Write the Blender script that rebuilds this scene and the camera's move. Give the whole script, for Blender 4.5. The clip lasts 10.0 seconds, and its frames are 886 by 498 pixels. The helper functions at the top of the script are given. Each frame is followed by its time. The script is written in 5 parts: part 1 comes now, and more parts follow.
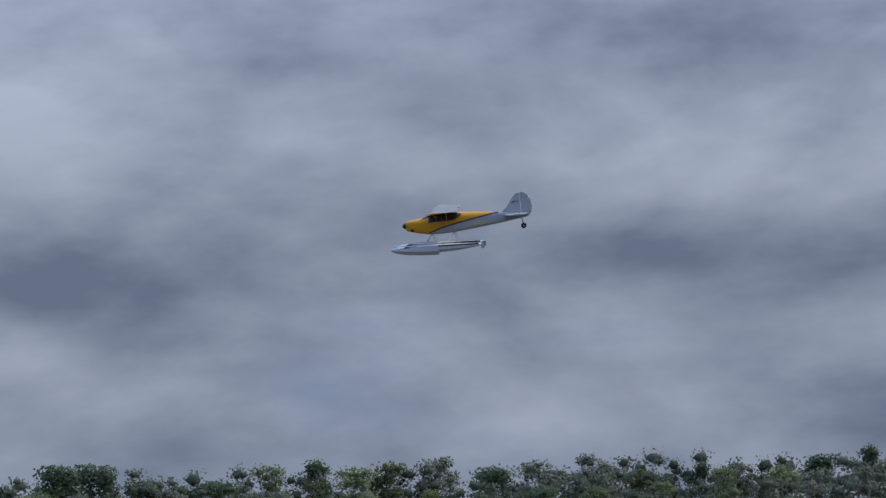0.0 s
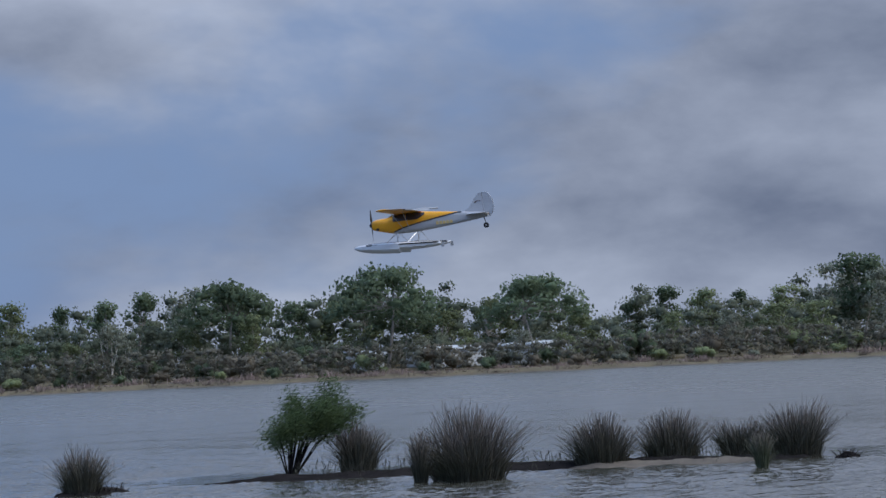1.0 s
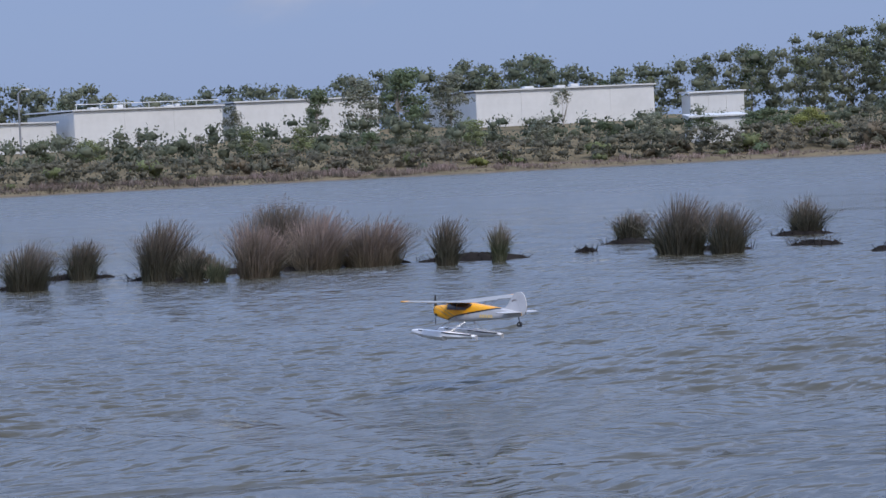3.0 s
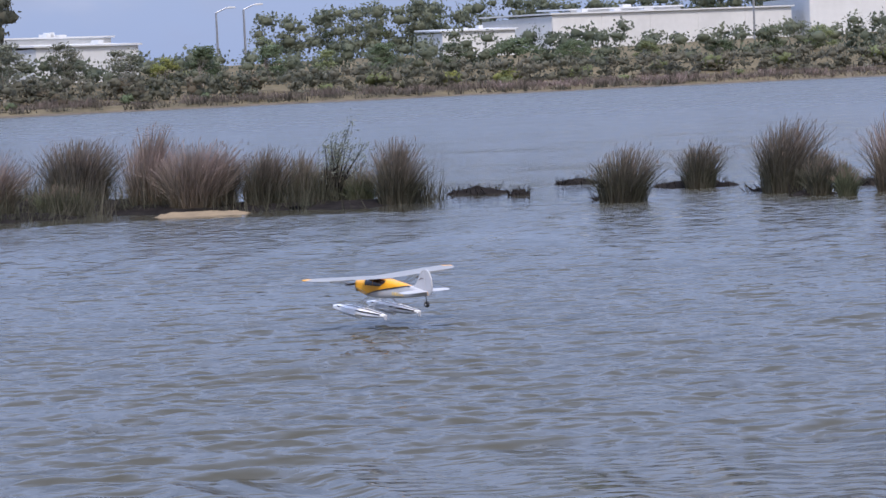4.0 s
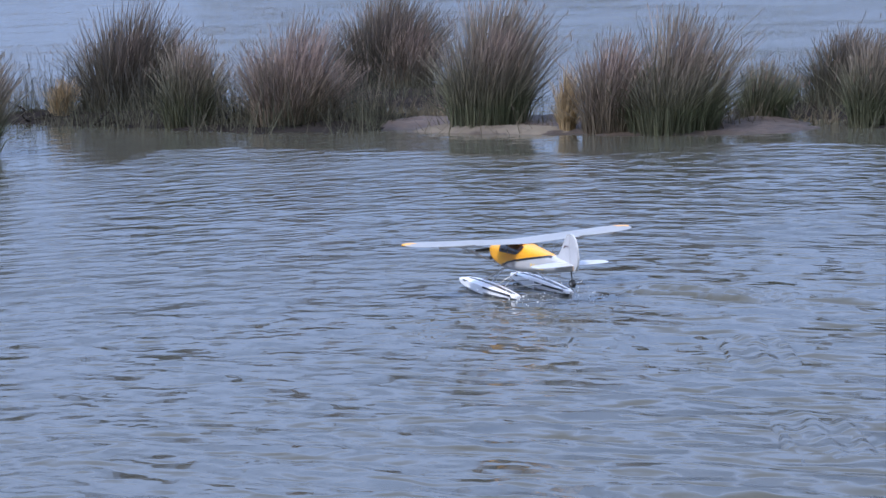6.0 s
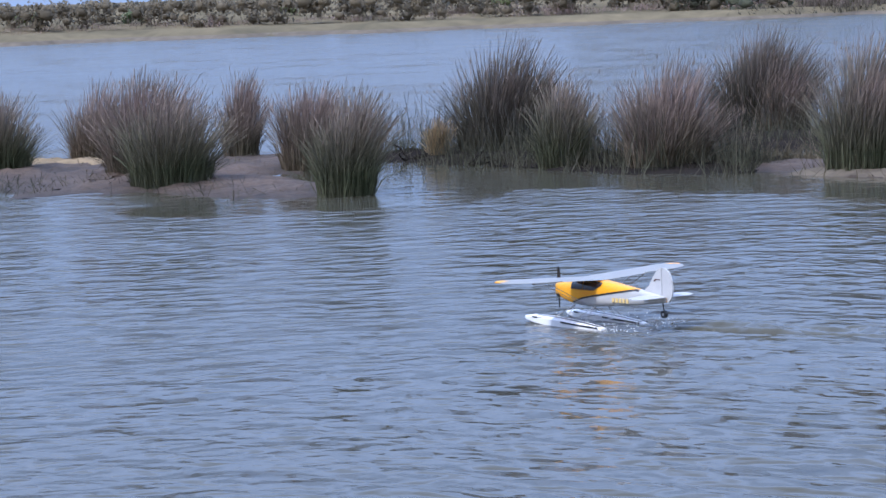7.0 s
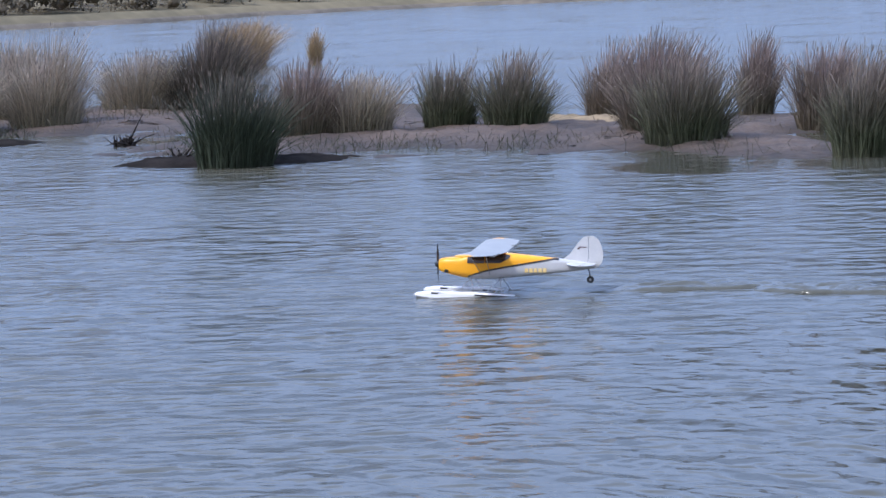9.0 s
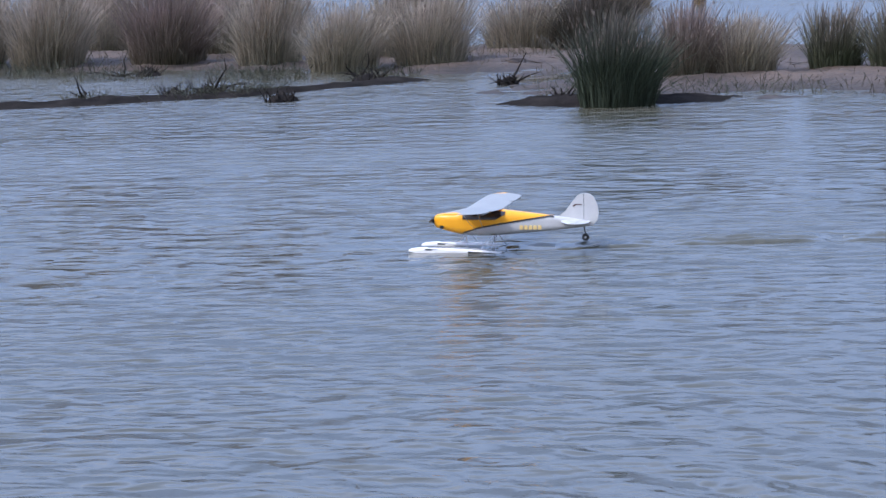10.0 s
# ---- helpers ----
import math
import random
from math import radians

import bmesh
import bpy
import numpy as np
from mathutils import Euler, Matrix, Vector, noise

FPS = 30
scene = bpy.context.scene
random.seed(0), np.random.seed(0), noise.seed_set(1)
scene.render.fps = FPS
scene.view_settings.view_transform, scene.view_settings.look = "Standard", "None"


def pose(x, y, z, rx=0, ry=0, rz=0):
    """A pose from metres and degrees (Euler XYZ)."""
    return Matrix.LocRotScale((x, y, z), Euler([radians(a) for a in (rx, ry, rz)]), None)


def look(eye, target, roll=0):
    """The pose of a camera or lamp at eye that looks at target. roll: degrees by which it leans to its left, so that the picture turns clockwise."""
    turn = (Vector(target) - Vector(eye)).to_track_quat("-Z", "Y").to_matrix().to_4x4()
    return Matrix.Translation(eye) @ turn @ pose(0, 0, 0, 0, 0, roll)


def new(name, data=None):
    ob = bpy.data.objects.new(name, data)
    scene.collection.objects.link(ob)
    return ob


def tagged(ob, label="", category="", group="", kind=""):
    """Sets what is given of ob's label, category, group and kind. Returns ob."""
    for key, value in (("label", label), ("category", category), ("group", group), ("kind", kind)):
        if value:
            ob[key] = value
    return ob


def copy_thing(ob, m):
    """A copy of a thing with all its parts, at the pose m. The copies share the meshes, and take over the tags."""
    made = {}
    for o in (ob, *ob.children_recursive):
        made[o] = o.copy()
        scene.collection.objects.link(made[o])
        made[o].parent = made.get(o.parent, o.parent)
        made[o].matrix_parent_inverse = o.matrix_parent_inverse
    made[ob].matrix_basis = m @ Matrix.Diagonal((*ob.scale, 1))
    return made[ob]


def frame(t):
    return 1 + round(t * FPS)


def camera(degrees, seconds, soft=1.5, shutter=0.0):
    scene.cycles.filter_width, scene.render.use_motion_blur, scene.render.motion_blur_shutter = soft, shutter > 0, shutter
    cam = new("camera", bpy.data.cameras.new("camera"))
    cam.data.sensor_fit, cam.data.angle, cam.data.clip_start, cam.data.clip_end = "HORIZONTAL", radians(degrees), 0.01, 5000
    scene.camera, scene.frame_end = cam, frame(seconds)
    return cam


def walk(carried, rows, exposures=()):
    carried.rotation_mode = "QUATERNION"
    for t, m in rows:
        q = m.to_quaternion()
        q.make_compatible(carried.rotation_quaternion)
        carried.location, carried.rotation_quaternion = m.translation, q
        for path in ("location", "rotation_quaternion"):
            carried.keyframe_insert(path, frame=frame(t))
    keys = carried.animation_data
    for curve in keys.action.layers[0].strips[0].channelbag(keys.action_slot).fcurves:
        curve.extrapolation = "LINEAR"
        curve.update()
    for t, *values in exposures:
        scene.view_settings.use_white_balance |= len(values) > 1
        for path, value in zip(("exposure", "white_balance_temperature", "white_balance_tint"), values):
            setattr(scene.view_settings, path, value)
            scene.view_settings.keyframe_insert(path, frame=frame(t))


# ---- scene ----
cam = camera(19.77, 10.0)
walk(cam, [
    (0, pose(0.00, 0.00, 1.75, 96.494, 2.50, -58.500)),
    (0.1, pose(0.00, 0.00, 1.75, 96.640, 2.51, -55.780)),
    (0.2, pose(0.00, 0.00, 1.75, 96.527, 2.52, -53.010)),
    (0.3, pose(0.00, 0.00, 1.75, 96.057, 2.53, -50.400)),
    (0.4, pose(0.00, 0.00, 1.75, 95.299, 2.54, -47.860)),
    (0.5, pose(0.00, 0.00, 1.75, 94.624, 2.55, -45.205)),
    (0.6, pose(0.00, 0.00, 1.75, 93.723, 2.56, -42.603)),
    (0.7, pose(0.00, 0.00, 1.75, 93.420, 2.57, -39.473)),
    (0.8, pose(0.00, 0.00, 1.75, 93.047, 2.58, -37.306)),
    (0.9, pose(0.00, 0.00, 1.75, 92.752, 2.59, -34.502)),
    (1, pose(0.00, 0.00, 1.75, 92.511, 2.60, -31.627)),
    (1.1, pose(0.00, 0.00, 1.75, 92.223, 2.62, -28.760)),
    (1.2, pose(0.00, 0.00, 1.75, 91.880, 2.65, -25.566)),
    (1.3, pose(0.00, 0.00, 1.75, 91.743, 2.67, -22.759)),
    (1.4, pose(0.00, 0.00, 1.75, 91.489, 2.70, -19.875)),
    (1.5, pose(0.00, 0.00, 1.75, 91.208, 2.73, -16.860)),
    (1.6, pose(0.00, 0.00, 1.75, 90.845, 2.75, -14.349)),
    (1.7, pose(0.00, 0.00, 1.75, 90.558, 2.77, -11.456)),
    (1.8, pose(0.00, 0.00, 1.75, 90.325, 2.80, -9.013)),
    (2, pose(0.00, 0.00, 1.75, 89.980, 2.85, -4.797)),
    (2.2, pose(0.00, 0.00, 1.75, 89.989, 2.90, -0.317)),
    (3.3, pose(0.00, 0.00, 1.75, 87.120, 2.70, 18.767)),
    (3.5, pose(-0.43, 2.00, 1.75, 86.821, 2.64, 21.137)),
    (4, pose(-0.83, 6.73, 1.75, 86.130, 2.50, 31.571)),
    (4.5, pose(-1.83, 11.26, 1.75, 84.924, 2.20, 43.309)),
    (5, pose(-4.50, 15.54, 1.75, 85.605, 2.10, 51.093)),
    (5.5, pose(-7.62, 19.33, 1.75, 83.910, 2.10, 59.163)),
    (5.7, pose(-8.00, 19.61, 1.75, 83.358, 2.10, 62.138)),
    (6.8, pose(-8.00, 19.61, 1.75, 84.291, 2.10, 72.155)),
    (7, pose(-8.00, 19.61, 1.75, 84.409, 2.10, 73.987)),
    (7.5, pose(-8.00, 19.61, 1.75, 84.061, 2.10, 76.471)),
    (8, pose(-8.00, 19.61, 1.75, 83.429, 2.10, 77.335)),
    (8.5, pose(-8.00, 19.61, 1.75, 83.439, 2.10, 79.791)),
    (9, pose(-8.00, 19.61, 1.75, 83.890, 2.10, 85.566)),
    (9.5, pose(-8.00, 19.61, 1.75, 83.810, 2.10, 90.167)),
    (10, pose(-8.00, 19.61, 1.75, 82.845, 2.10, 94.179)),
], exposures=[(0.0, -0.14, 6100, 10), (1.0, 0.05, 6000, 10), (2.2, 0.26, 6200, 12), (3.3, 0.56, 6450, 16), (4.0, 0.8, 6650, 18), (5.0, 0.98, 6400, 16), (7.0, 1.03, 5950, 14), (10.0, 1.05, 6050, 14)])

# ---- light ----
SUN_ELEV, SUN_AZ = 52.0, 150.0     # degrees; azimuth of the sun, clockwise seen from above, from +y
world = bpy.data.worlds.new("sky")
scene.world = world
world.use_nodes = True
wn, wl = world.node_tree.nodes, world.node_tree.links
wn.clear()


def wnode(kind, **kw):
    n = wn.new(kind)
    for k, v in kw.items():
        if k == "op":
            n.operation = v
        elif k.startswith("i_"):
            n.inputs[int(k[2:])].default_value = v
    return n


w_out = wnode("ShaderNodeOutputWorld")
w_bg = wnode("ShaderNodeBackground")
w_bg.inputs["Strength"].default_value = 0.1
sky = wnode("ShaderNodeTexSky")
sky.sky_type = "NISHITA"
sky.sun_disc = False
sky.sun_elevation, sky.sun_rotation = radians(SUN_ELEV), radians(SUN_AZ)
sky.air_density, sky.dust_density, sky.ozone_density = 1.0, 1.2, 1.6
w_co = wnode("ShaderNodeTexCoord")
w_sep = wnode("ShaderNodeSeparateXYZ")
wl.new(w_co.outputs["Generated"], w_sep.inputs[0])
# flat-based clouds: the pattern is squeezed upright, and lit from above
w_dir = wnode("ShaderNodeVectorMath", op="MULTIPLY")
w_dir.inputs[1].default_value = (1.0, 1.0, 2.2)
wl.new(w_co.outputs["Generated"], w_dir.inputs[0])


def cloud_noise(scale, detail, rough, shift, bend=0.0):
    moved = wnode("ShaderNodeVectorMath", op="ADD")
    moved.inputs[1].default_value = shift
    wl.new(w_dir.outputs[0], moved.inputs[0])
    n = wnode("ShaderNodeTexNoise")
    n.inputs["Scale"].default_value, n.inputs["Detail"].default_value, n.inputs["Roughness"].default_value = scale, detail, rough
    n.inputs["Distortion"].default_value = bend
    wl.new(moved.outputs[0], n.inputs["Vector"])
    return n


w_n1 = cloud_noise(4.2, 6.0, 0.55, (0.3, 1.7, 0.0), 0.2)
w_n2 = cloud_noise(6.4, 7.0, 0.52, (3.7, 9.1, 2.0), 0.08)
w_n3 = cloud_noise(6.4, 7.0, 0.52, (3.7, 9.1, 2.06), 0.08)
# cloud cover grows towards +x and upwards
w_cover = wnode("ShaderNodeMapRange")
w_cover.inputs["From Min"].default_value, w_cover.inputs["From Max"].default_value = 0.16, 0.66
w_cover.inputs["To Min"].default_value, w_cover.inputs["To Max"].default_value = -0.06, 0.32
wl.new(w_sep.outputs["X"], w_cover.inputs["Value"])
w_sum = wnode("ShaderNodeMath", op="ADD")
wl.new(w_n1.outputs["Fac"], w_sum.inputs[0])
wl.new(w_cover.outputs[0], w_sum.inputs[1])
w_ramp = wnode("ShaderNodeMapRange")
w_ramp.interpolation_type = "SMOOTHSTEP"
w_ramp.inputs["From Min"].default_value, w_ramp.inputs["From Max"].default_value = 0.50, 0.70
wl.new(w_sum.outputs[0], w_ramp.inputs["Value"])
# lit tops, grey bases
w_rel = wnode("ShaderNodeMath", op="SUBTRACT")
wl.new(w_n2.outputs["Fac"], w_rel.inputs[0])
wl.new(w_n3.outputs["Fac"], w_rel.inputs[1])
w_lit = wnode("ShaderNodeMath", op="MULTIPLY_ADD", i_1=1.5)
wl.new(w_rel.outputs[0], w_lit.inputs[0])
wl.new(w_n2.outputs["Fac"], w_lit.inputs[2])
w_cc = wnode("ShaderNodeValToRGB")
w_cc.color_ramp.elements[0].position, w_cc.color_ramp.elements[0].color = 0.08, (1.50, 1.76, 2.42, 1)
w_cc.color_ramp.elements[1].position, w_cc.color_ramp.elements[1].color = 0.92, (3.95, 4.28, 5.10, 1)
wl.new(w_lit.outputs[0], w_cc.inputs[0])
w_mix = wnode("ShaderNodeMix")
w_mix.data_type = "RGBA"
wl.new(w_ramp.outputs[0], w_mix.inputs["Factor"])
w_blue = wnode("ShaderNodeMix")
w_blue.data_type = "RGBA"
w_blue.inputs["Factor"].default_value = 0.92
w_blue.inputs["B"].default_value = (1.79, 2.51, 4.12, 1)      # thin high haze
wl.new(sky.outputs[0], w_blue.inputs["A"])
wl.new(w_blue.outputs["Result"], w_mix.inputs["A"])
wl.new(w_cc.outputs[0], w_mix.inputs["B"])
# the broken cloud overhead is brighter than the hazy band near the horizon
w_up = wnode("ShaderNodeMapRange")
w_up.interpolation_type = "SMOOTHSTEP"
w_up.inputs["From Min"].default_value, w_up.inputs["From Max"].default_value = 0.11, 0.42
w_up.inputs["To Min"].default_value, w_up.inputs["To Max"].default_value = 1.0, 2.45
wl.new(w_sep.outputs["Z"], w_up.inputs["Value"])
w_gain = wnode("ShaderNodeVectorMath", op="SCALE")
wl.new(w_mix.outputs["Result"], w_gain.inputs[0])
wl.new(w_up.outputs[0], w_gain.inputs["Scale"])
wl.new(w_gain.outputs[0], w_bg.inputs["Color"])
wl.new(w_bg.outputs[0], w_out.inputs[0])

sun_data = bpy.data.lights.new("sun", "SUN")
sun_data.energy, sun_data.angle, sun_data.color = 1.8, radians(8), (1.0, 0.96, 0.9)
sun = new("sun", sun_data)
az, el = radians(SUN_AZ), radians(SUN_ELEV)
sun.matrix_world = look((0, 0, 60), (-60 * math.sin(az) * math.cos(el), -60 * math.cos(az) * math.cos(el), 60 - 60 * math.sin(el)))


# ---- materials ----
def mat(name, color, rough=0.6, other=None, scale=6.0, island=0.0, bump=0.0, bump_scale=30.0, metal=0.0, top=None, span=(0.0, 1.0), spec=0.5, fine=0.35, obj_rand=0.0, thin=0.0):
    """Principled surface: colour varied by noise between color and other, by island, and from foot to top over span (metres of height)."""
    m = bpy.data.materials.new(name)
    m.use_nodes = True
    nt = m.node_tree
    b = nt.nodes["Principled BSDF"]
    b.inputs["Roughness"].default_value, b.inputs["Metallic"].default_value = rough, metal
    b.inputs["Specular IOR Level"].default_value = spec
    other = other or tuple(c * 0.75 for c in color)
    co = nt.nodes.new("ShaderNodeTexCoord")
    n1, n2 = nt.nodes.new("ShaderNodeTexNoise"), nt.nodes.new("ShaderNodeTexNoise")
    n1.inputs["Scale"].default_value, n1.inputs["Detail"].default_value = scale, 5
    n2.inputs["Scale"].default_value, n2.inputs["Detail"].default_value = scale * 9, 4
    mixn = nt.nodes.new("ShaderNodeMix")
    mixn.inputs[0].default_value = fine
    for n in (n1, n2):
        nt.links.new(co.outputs["Object"], n.inputs["Vector"])
    nt.links.new(n1.outputs["Fac"], mixn.inputs[2])
    nt.links.new(n2.outputs["Fac"], mixn.inputs[3])
    fac = nt.nodes.new("ShaderNodeMapRange")
    fac.inputs["From Min"].default_value, fac.inputs["From Max"].default_value = 0.35, 0.65
    nt.links.new(mixn.outputs[0], fac.inputs["Value"])
    mx = nt.nodes.new("ShaderNodeMix")
    mx.data_type = "RGBA"
    mx.inputs["A"].default_value, mx.inputs["B"].default_value = (*color, 1), (*other, 1)
    nt.links.new(fac.outputs[0], mx.inputs["Factor"])
    col = mx.outputs["Result"]
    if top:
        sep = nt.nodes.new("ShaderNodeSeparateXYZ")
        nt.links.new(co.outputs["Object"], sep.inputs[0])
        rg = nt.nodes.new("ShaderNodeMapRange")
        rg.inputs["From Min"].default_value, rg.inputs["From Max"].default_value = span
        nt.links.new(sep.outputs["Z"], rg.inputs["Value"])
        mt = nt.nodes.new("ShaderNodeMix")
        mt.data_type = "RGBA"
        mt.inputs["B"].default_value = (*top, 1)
        patchy = nt.nodes.new("ShaderNodeMapRange")
        patchy.inputs["From Min"].default_value, patchy.inputs["From Max"].default_value = 0.38, 0.62
        patchy.inputs["To Min"].default_value = 0.35
        nt.links.new(mixn.outputs[0], patchy.inputs["Value"])
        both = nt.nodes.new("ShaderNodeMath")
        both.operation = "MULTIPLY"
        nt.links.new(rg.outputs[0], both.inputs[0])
        nt.links.new(patchy.outputs[0], both.inputs[1])
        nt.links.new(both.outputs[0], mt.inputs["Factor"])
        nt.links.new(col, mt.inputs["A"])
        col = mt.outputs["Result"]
    for amount, node, out in ((island, "ShaderNodeNewGeometry", "Random Per Island"), (obj_rand, "ShaderNodeObjectInfo", "Random")):
        if amount:
            g = nt.nodes.new(node)
            rg = nt.nodes.new("ShaderNodeMapRange")
            rg.inputs["To Min"].default_value, rg.inputs["To Max"].default_value = 1 - amount, 1 + amount
            nt.links.new(g.outputs[out], rg.inputs["Value"])
            hs = nt.nodes.new("ShaderNodeHueSaturation")
            nt.links.new(rg.outputs[0], hs.inputs["Value"])
            nt.links.new(col, hs.inputs["Color"])
            col = hs.outputs["Color"]
    nt.links.new(col, b.inputs["Base Color"])
    if thin:
        tr, ms = nt.nodes.new("ShaderNodeBsdfTranslucent"), nt.nodes.new("ShaderNodeMixShader")
        nt.links.new(col, tr.inputs["Color"])
        ms.inputs[0].default_value = thin
        nt.links.new(b.outputs[0], ms.inputs[1])
        nt.links.new(tr.outputs[0], ms.inputs[2])
        nt.links.new(ms.outputs[0], nt.nodes["Material Output"].inputs["Surface"])
    if bump:
        bp = nt.nodes.new("ShaderNodeBump")
        bn = nt.nodes.new("ShaderNodeTexNoise")
        bn.inputs["Scale"].default_value, bn.inputs["Detail"].default_value = bump_scale, 6
        nt.links.new(co.outputs["Object"], bn.inputs["Vector"])
        nt.links.new(bn.outputs["Fac"], bp.inputs["Height"])
        bp.inputs["Strength"].default_value, bp.inputs["Distance"].default_value = bump, 0.02
        nt.links.new(bp.outputs[0], b.inputs["Normal"])
    return m


def water_material():
    m = bpy.data.materials.new("lake_water")
    m.use_nodes = True
    nt = m.node_tree
    b = nt.nodes["Principled BSDF"]
    b.inputs["IOR"].default_value = 1.33
    co = nt.nodes.new("ShaderNodeTexCoord")
    # far off, ripples too fine to see blur the mirror image
    far = nt.nodes.new("ShaderNodeVectorMath")
    far.operation = "LENGTH"
    nt.links.new(co.outputs["Object"], far.inputs[0])
    rough = nt.nodes.new("ShaderNodeMapRange")
    rough.inputs["From Min"].default_value, rough.inputs["From Max"].default_value = 35.0, 130.0
    rough.inputs["To Min"].default_value, rough.inputs["To Max"].default_value = 0.0, 0.20
    nt.links.new(far.outputs["Value"], rough.inputs["Value"])
    # catspaws: patches where the wind roughens the surface
    paw = nt.nodes.new("ShaderNodeTexNoise")
    paw.inputs["Scale"].default_value, paw.inputs["Detail"].default_value = 0.32, 7
    nt.links.new(co.outputs["Object"], paw.inputs["Vector"])
    pr = nt.nodes.new("ShaderNodeMapRange")
    pr.inputs["From Min"].default_value, pr.inputs["From Max"].default_value = 0.35, 0.65
    pr.inputs["To Min"].default_value, pr.inputs["To Max"].default_value = 0.45, 1.5
    nt.links.new(paw.outputs["Fac"], pr.inputs["Value"])
    ml = nt.nodes.new("ShaderNodeMath")
    ml.operation = "MULTIPLY"
    ml.inputs[0].default_value = 0.165
    nt.links.new(pr.outputs[0], ml.inputs[1])
    # share of the wind that reaches the water; the lee of the banks lies calm
    wind = nt.nodes.new("ShaderNodeAttribute")
    wind.attribute_name = "wind"
    calm = nt.nodes.new("ShaderNodeMapRange")
    calm.inputs["To Min"].default_value, calm.inputs["To Max"].default_value = 0.12, 1.0
    nt.links.new(wind.outputs["Fac"], calm.inputs["Value"])
    ml2 = nt.nodes.new("ShaderNodeMath")
    ml2.operation = "MULTIPLY"
    nt.links.new(ml.outputs[0], ml2.inputs[0])
    nt.links.new(calm.outputs[0], ml2.inputs[1])
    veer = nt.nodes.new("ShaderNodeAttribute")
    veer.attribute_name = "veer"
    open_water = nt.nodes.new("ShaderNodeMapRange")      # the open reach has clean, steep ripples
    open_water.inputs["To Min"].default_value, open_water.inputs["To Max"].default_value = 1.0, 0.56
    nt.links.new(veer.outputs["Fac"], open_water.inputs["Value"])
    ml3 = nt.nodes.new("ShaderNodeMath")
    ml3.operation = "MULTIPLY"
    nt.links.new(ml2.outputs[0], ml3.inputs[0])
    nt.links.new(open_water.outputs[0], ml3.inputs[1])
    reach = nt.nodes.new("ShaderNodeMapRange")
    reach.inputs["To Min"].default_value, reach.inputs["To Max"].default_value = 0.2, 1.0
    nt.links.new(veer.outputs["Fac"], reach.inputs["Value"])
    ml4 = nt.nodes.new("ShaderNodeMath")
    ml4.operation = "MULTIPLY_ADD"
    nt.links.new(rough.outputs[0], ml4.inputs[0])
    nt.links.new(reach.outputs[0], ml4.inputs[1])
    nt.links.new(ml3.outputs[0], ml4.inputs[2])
    nt.links.new(ml4.outputs[0], b.inputs["Roughness"])
    big = nt.nodes.new("ShaderNodeTexNoise")
    big.inputs["Scale"].default_value, big.inputs["Detail"].default_value = 0.05, 3
    nt.links.new(co.outputs["Object"], big.inputs["Vector"])
    mx = nt.nodes.new("ShaderNodeMix")
    mx.data_type = "RGBA"
    mx.inputs["A"].default_value, mx.inputs["B"].default_value = (0.060, 0.060, 0.048, 1), (0.086, 0.081, 0.060, 1)
    nt.links.new(big.outputs["Fac"], mx.inputs["Factor"])
    nt.links.new(mx.outputs["Result"], b.inputs["Base Color"])
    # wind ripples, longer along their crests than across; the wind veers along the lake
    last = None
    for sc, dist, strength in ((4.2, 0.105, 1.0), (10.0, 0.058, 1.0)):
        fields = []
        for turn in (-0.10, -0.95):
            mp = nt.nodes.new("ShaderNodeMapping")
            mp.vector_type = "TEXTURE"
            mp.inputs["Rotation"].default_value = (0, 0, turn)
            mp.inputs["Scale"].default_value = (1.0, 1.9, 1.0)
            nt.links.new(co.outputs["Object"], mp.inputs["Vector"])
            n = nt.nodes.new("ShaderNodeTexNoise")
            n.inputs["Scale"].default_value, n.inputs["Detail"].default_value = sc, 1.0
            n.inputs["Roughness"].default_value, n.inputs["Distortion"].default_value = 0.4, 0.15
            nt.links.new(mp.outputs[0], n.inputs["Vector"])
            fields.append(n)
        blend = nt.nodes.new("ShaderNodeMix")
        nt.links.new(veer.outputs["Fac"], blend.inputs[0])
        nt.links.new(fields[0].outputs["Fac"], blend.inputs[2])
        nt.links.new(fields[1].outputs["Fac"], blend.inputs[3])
        bp = nt.nodes.new("ShaderNodeBump")
        bp.inputs["Distance"].default_value = dist
        rg = nt.nodes.new("ShaderNodeMapRange")
        rg.inputs["From Min"].default_value, rg.inputs["From Max"].default_value = 0.35, 0.65
        rg.inputs["To Min"].default_value, rg.inputs["To Max"].default_value = strength * 0.75, strength
        nt.links.new(big.outputs["Fac"], rg.inputs["Value"])
        lull = nt.nodes.new("ShaderNodeMath")
        lull.operation = "MULTIPLY"
        nt.links.new(rg.outputs[0], lull.inputs[0])
        nt.links.new(wind.outputs["Fac"], lull.inputs[1])
        nt.links.new(lull.outputs[0], bp.inputs["Strength"])
        nt.links.new(blend.outputs[0], bp.inputs["Height"])
        if last:
            nt.links.new(last.outputs[0], bp.inputs["Normal"])
        last = bp
    nt.links.new(last.outputs[0], b.inputs["Normal"])
    return m


